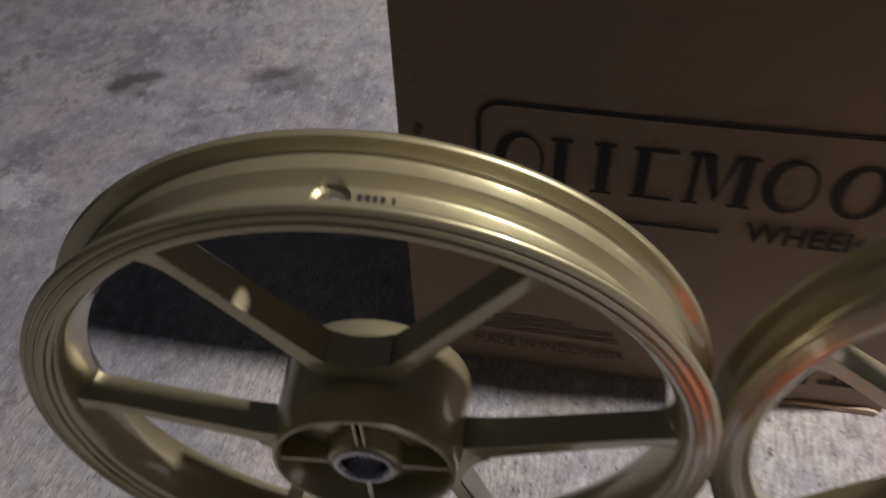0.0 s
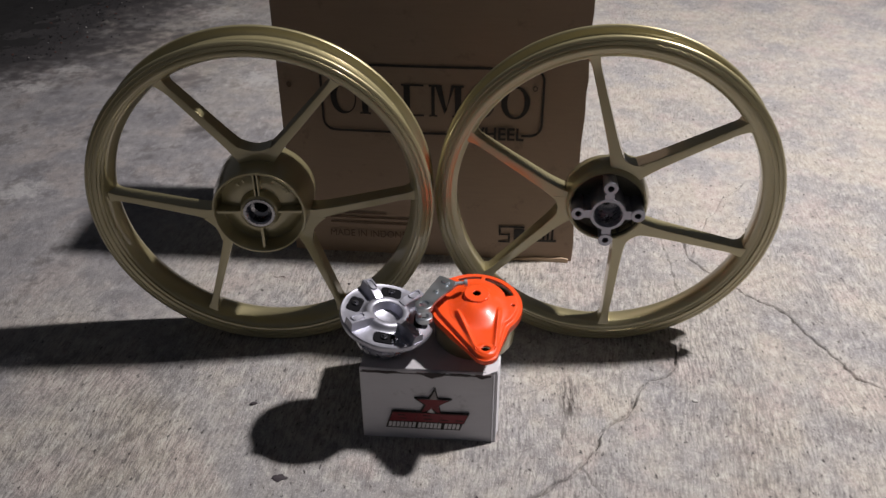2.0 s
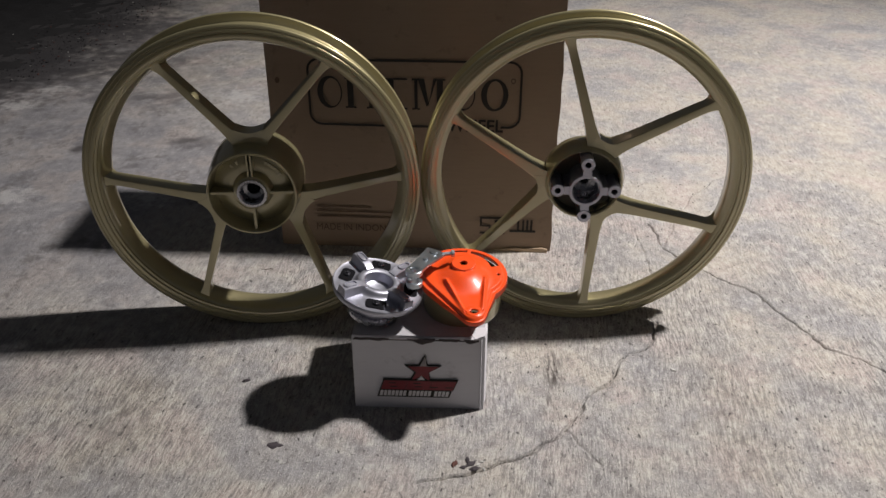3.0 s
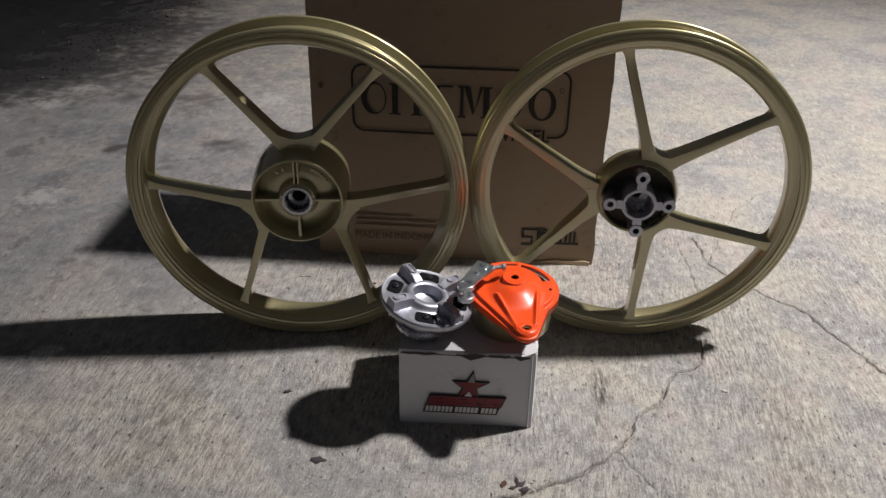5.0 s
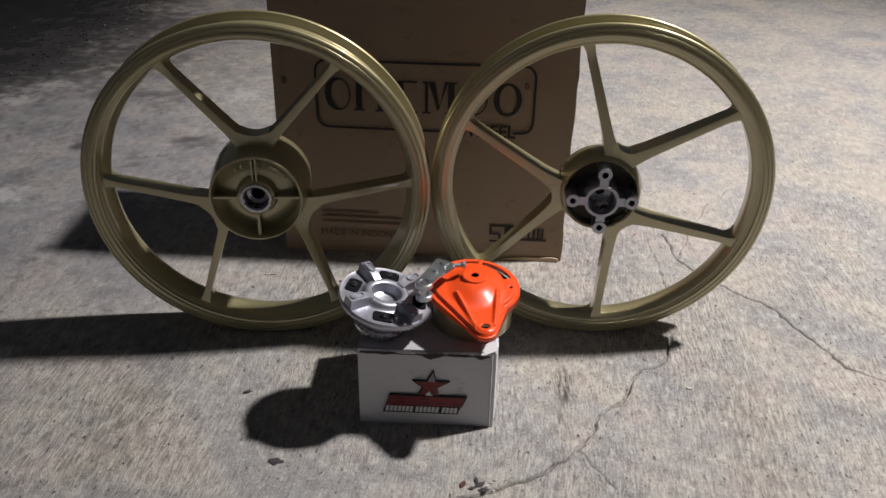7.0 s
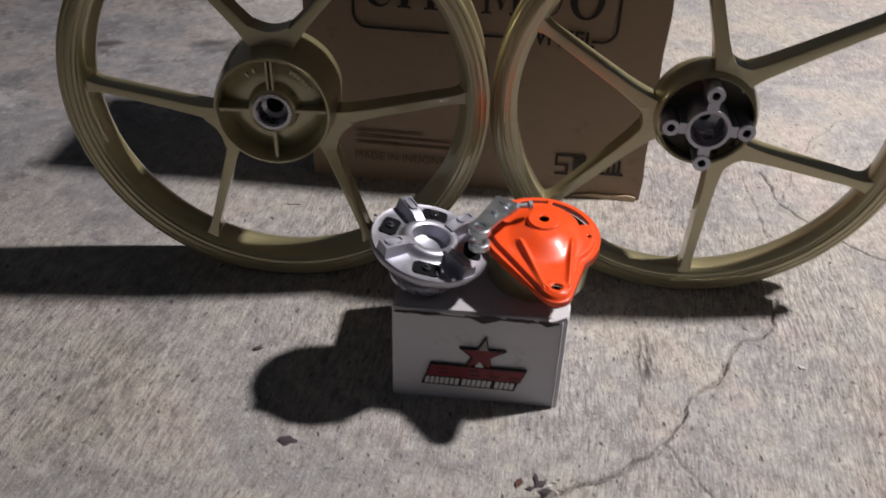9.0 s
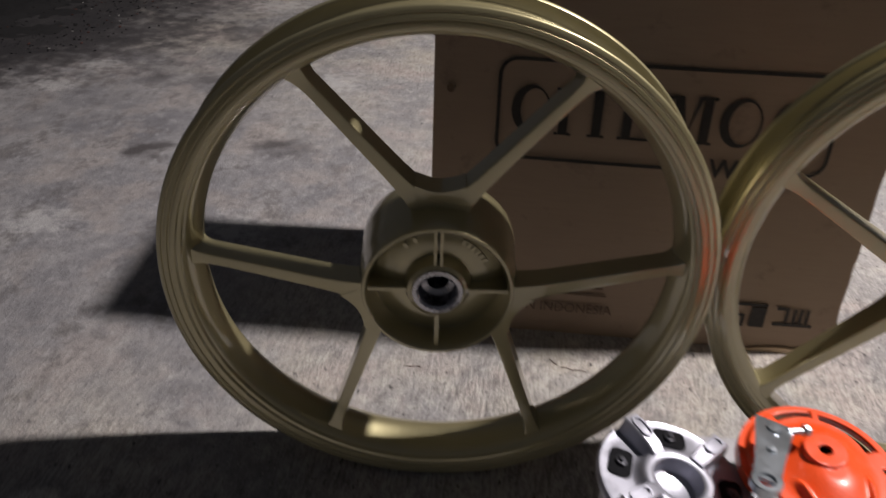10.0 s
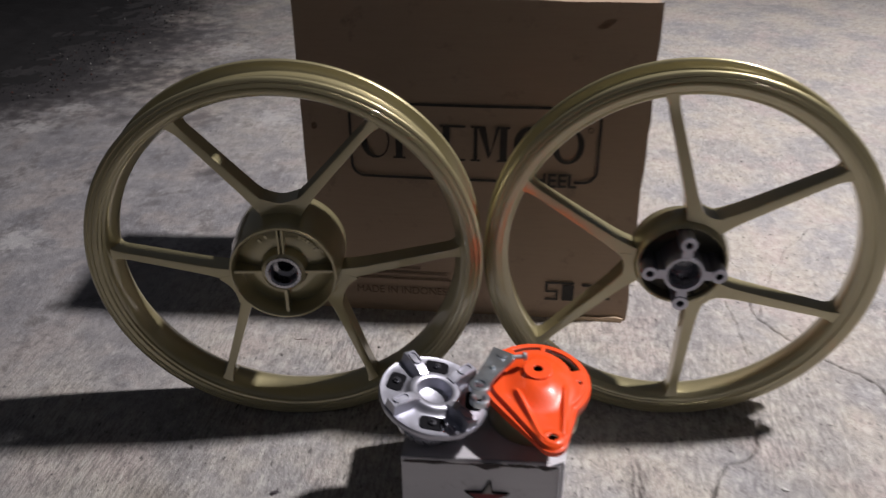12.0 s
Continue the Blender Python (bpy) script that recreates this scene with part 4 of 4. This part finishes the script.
    part("hole_shade_plug", plug, HOLE_BLACK, c, "added black plug for the shade in the lobe's hole")
    # black disc close under the plate, painting the shade inside its slots
    part("slot_shade_disc", lathe([(0.0489, -0.0075), (0.0001, -0.0060), (0.0001, -0.010), (0.0489, -0.0115)], 48, "z"), RECESS, c, "added black disc for the shade inside the slots")
    return c


def brake_arm():
    c = thing("brake_arm", pose(0.1885, 0.160, 0.199, 0, 0, 0), "zinc-plated brake lever arm with bolt, resting between carrier and panel", "lever")
    path = [Vector((-0.001, 0.002, 0.004)), Vector((0.0045, 0.021, 0.002)), Vector((0.0125, 0.050, -0.0035)), Vector((0.0192, 0.074, -0.0085))]
    widths = [0.0090, 0.0094, 0.0118, 0.0140]
    side = Vector((0.93, -0.36, -0.06)).normalized()
    up = Vector((0.12, 0.14, 0.98)).normalized() * 0.0016
    secs = []
    for p, w in zip(path, widths):
        secs.append([p - side * w - up, p + side * w - up, p + side * w + up, p - side * w + up])
    plate = part("arm_plate", loft(secs), ZINC, c, sharp=30)
    for shift, r in (((-0.001, 0.001, 0.004), 0.0105), ((0.0000, -0.0055, -0.008), 0.0098)):
        bm = lathe([(0.0054, -0.0040), (r - 0.0005, -0.0040), (r, -0.0034), (r, 0.0022), (r - 0.0008, 0.0029), (0.0060, 0.0029), (0.0054, 0.0023)], 40, "z")
        for v in bm.verts:
            v.co += Vector(shift)
        part("eye", bm, ZINC, plate, "round zinc eye")
    for x, y, z, r in ((0.0160, 0.063, -0.0050, 0.0055), (0.0085, 0.035, 0.0006, 0.0030)):
        bm = lathe([(0.0001, 0.0032), (r * 0.85, 0.0030), (r, 0.0020), (r, -0.001), (0.0001, -0.001)], 24, "z", closed=False)
        for v in bm.verts:
            v.co += Vector((x, y, z))
        part("rivet", bm, ZINC, plate)
    bolt = lathe([(0.0001, -0.006), (0.0026, -0.006), (0.0026, 0.006), (0.0048, 0.006), (0.0048, 0.0095), (0.0001, 0.0095)], 12, "y", closed=False)
    bmesh.ops.rotate(bolt, verts=bolt.verts, matrix=Matrix.Rotation(radians(-75), 3, "Z"))
    for v in bolt.verts:
        v.co += Vector((0.0325, 0.067, -0.0075))
    part("bolt", bolt, ZINC, c, "small zinc bolt", 25)
    return c


sprocket_carrier()
brake_panel()
brake_arm()


# ---- soil at the yard's edge, chips and twigs ----
def soil_patch():
    bm = bmesh.new()
    xs, ys = np.arange(-3.4, -0.86, 0.02), np.arange(0.8, 4.6, 0.02)
    grid = []
    for y in ys:
        row = []
        for x in xs:
            edge = -1.03 - max(0, 1.45 - y) * 0.75 + 0.05 * noise.noise((y * 4, x * 4, 0)) + 0.09 * noise.noise((y * 15, x * 15, 3)) + 0.07 * noise.noise((y * 48, x * 48, 8))
            rim = min(x + 3.4, 4.6 - y, y - 0.8) - 0.25 - 0.22 * noise.noise((x * 3, y * 3, 6)) - 0.06 * noise.noise((x * 14, y * 14, 2))
            k = max(0.0, min(1.0, (edge - 0.06 - x) / 0.30, rim / 0.12 + 0.0))
            z = -0.004 + 0.022 * k + (0.016 * noise.noise((x * 14, y * 14, 5)) + 0.010 * noise.noise((x * 37, y * 37, 9))) * min(1, k * 3 + 0.12)
            row.append(bm.verts.new((float(x), float(y), z)))
        grid.append(row)
    for a, b in zip(grid, grid[1:]):
        for i in range(len(a) - 1):
            bm.faces.new((a[i], a[i + 1], b[i + 1], b[i]))
    ob = new("soil", finish(bm, "soil", SOIL, 60))
    tagged(ob, "dark damp soil spread along the concrete's edge", "soil", kind="stuff")


soil_patch()


def soil_crumbs():
    """Crumbs, leaf bits and grit strewn along the soil's edge."""
    rnd = random.Random(11)
    for name, count, material, label, big in (("soil_crumbs", 900, SOIL, "dark crumbs of soil strewn over concrete", 0.0045), ("leaf_bits", 130, LEAF, "reddish dry leaf bits strewn over concrete", 0.005), ("pale_grit", 70, PALE, "pale grit strewn over concrete and soil", 0.0035)):
        bm = bmesh.new()
        for i in range(count):
            y = rnd.uniform(1.0, 2.5)
            x = -1.03 - max(0, 1.45 - y) * 0.75 + rnd.gauss(-0.03, 0.075)
            r = big * rnd.uniform(0.2, 1.0) ** 1.4
            high = 0.022 if x < -1.15 - max(0, 1.45 - y) * 0.75 else 0.002
            made = bmesh.ops.create_icosphere(bm, subdivisions=1, radius=1)["verts"]
            turn = Matrix.Rotation(rnd.uniform(0, 6.28), 3, "Z")
            for v in made:
                p = turn @ Vector((v.co.x * r, v.co.y * r * 0.55, v.co.z * r * 0.35)) * rnd.uniform(0.75, 1.2)
                v.co = p + Vector((x, y, high))
        tagged(new(name, finish(bm, name, material, 30)), label, "litter", kind="stuff")


soil_crumbs()


def chip(name, x, y, size, flat, material, label, category, seed, turn=0):
    rnd = random.Random(seed)
    bm = bmesh.new()
    bmesh.ops.create_icosphere(bm, subdivisions=2, radius=1)
    for v in bm.verts:
        k = 1 + 0.5 * noise.noise(v.co * 1.7 + Vector((seed, 0, 0))) + 0.3 * noise.noise(v.co * 4 + Vector((seed, 2, 0)))
        point = 1 - 0.45 * abs(v.co.x)
        v.co = Vector((v.co.x * size * k, v.co.y * size * 0.60 * k * point, max(-0.35, v.co.z * k) * flat))
    ob = new(name, finish(bm, name, material, 20))
    ob.matrix_basis = pose(x, y, flat * 0.33, 0, 0, turn)
    return tagged(ob, label, category)


chip("chip", 0.022, 0.061, 0.0098, 0.0013, DARK_CHIP, "small dark flake lying on the concrete", "chip", 1, 10)
chip("chip", -0.050, 0.182, 0.0055, 0.0022, DARK_CHIP, "tiny dark flake lying on the concrete", "chip", 2, 30)
chip("chip", 0.536, 0.266, 0.0048, 0.0016, PALE, "tiny pale flake lying on the concrete", "chip", 3, -20)
chip("leaf_bit", 0.268, 0.054, 0.0075, 0.0016, DARK_CHIP, "small dark crumpled leaf bit lying beside a crack", "leaf bit", 4, 40)
chip("leaf_bit", 0.248, 0.052, 0.0062, 0.0014, LEAF, "small dark crumpled leaf bit lying beside a crack", "leaf bit", 5, 70)
chip("leaf_bit", 0.259, 0.047, 0.0045, 0.0014, DARK_CHIP, "tiny dark leaf bit lying beside a crack", "leaf bit", 8, 20)
chip("leaf_bit", 0.273, 0.046, 0.0070, 0.0015, DARK_CHIP, "small dark leaf bit lying beside a crack", "leaf bit", 12, 15)
chip("leaf_bit", 0.263, 0.060, 0.0055, 0.0016, DARK_CHIP, "small dark crumpled leaf bit lying beside a crack", "leaf bit", 13, 95)
chip("chip", 0.276, 0.052, 0.0038, 0.0018, PALE, "tiny pale flake lying beside a crack", "chip", 14, 40)
chip("chip", 0.284, 0.046, 0.0030, 0.0015, PALE, "tiny pale flake lying beside a crack", "chip", 15, 110)
chip("chip", 0.281, 0.058, 0.0032, 0.0015, PALE, "tiny pale flake lying beside a crack", "chip", 6, 0)
chip("pebble", 0.014, 0.471, 0.0022, 0.002, DARK_CHIP, "tiny dark pebble lying near wheel", "pebble", 7, 0)


def twig(pts, label):
    """A thin dry stalk lying along points on the ground."""
    secs = []
    for i, (x, y) in enumerate(pts):
        r = 0.0004 if 0 < i < len(pts) - 1 else 0.0003
        a, b = pts[max(0, i - 1)], pts[min(len(pts) - 1, i + 1)]
        n = math.dist(a, b)
        nx, ny = -(b[1] - a[1]) / n, (b[0] - a[0]) / n
        secs.append([(x + nx * r * math.cos(q), y + ny * r * math.cos(q), 0.0009 + r * math.sin(q)) for q in [math.pi * k / 3 for k in range(6)]])
    tagged(new("twig", finish(loft(secs), "twig", LEAF, 40)), label, "twig")


twig([(0.048, 0.516), (0.052, 0.513), (0.055, 0.509), (0.058, 0.508)], "short dry twig lying on the concrete")
twig([(0.061, 0.504), (0.068, 0.505), (0.075, 0.501), (0.082, 0.503), (0.090, 0.501)], "thin curved dry twig lying on the concrete")
twig([(-0.113, 0.475), (-0.106, 0.474), (-0.099, 0.477), (-0.093, 0.476)], "thin dry twig lying on the concrete")
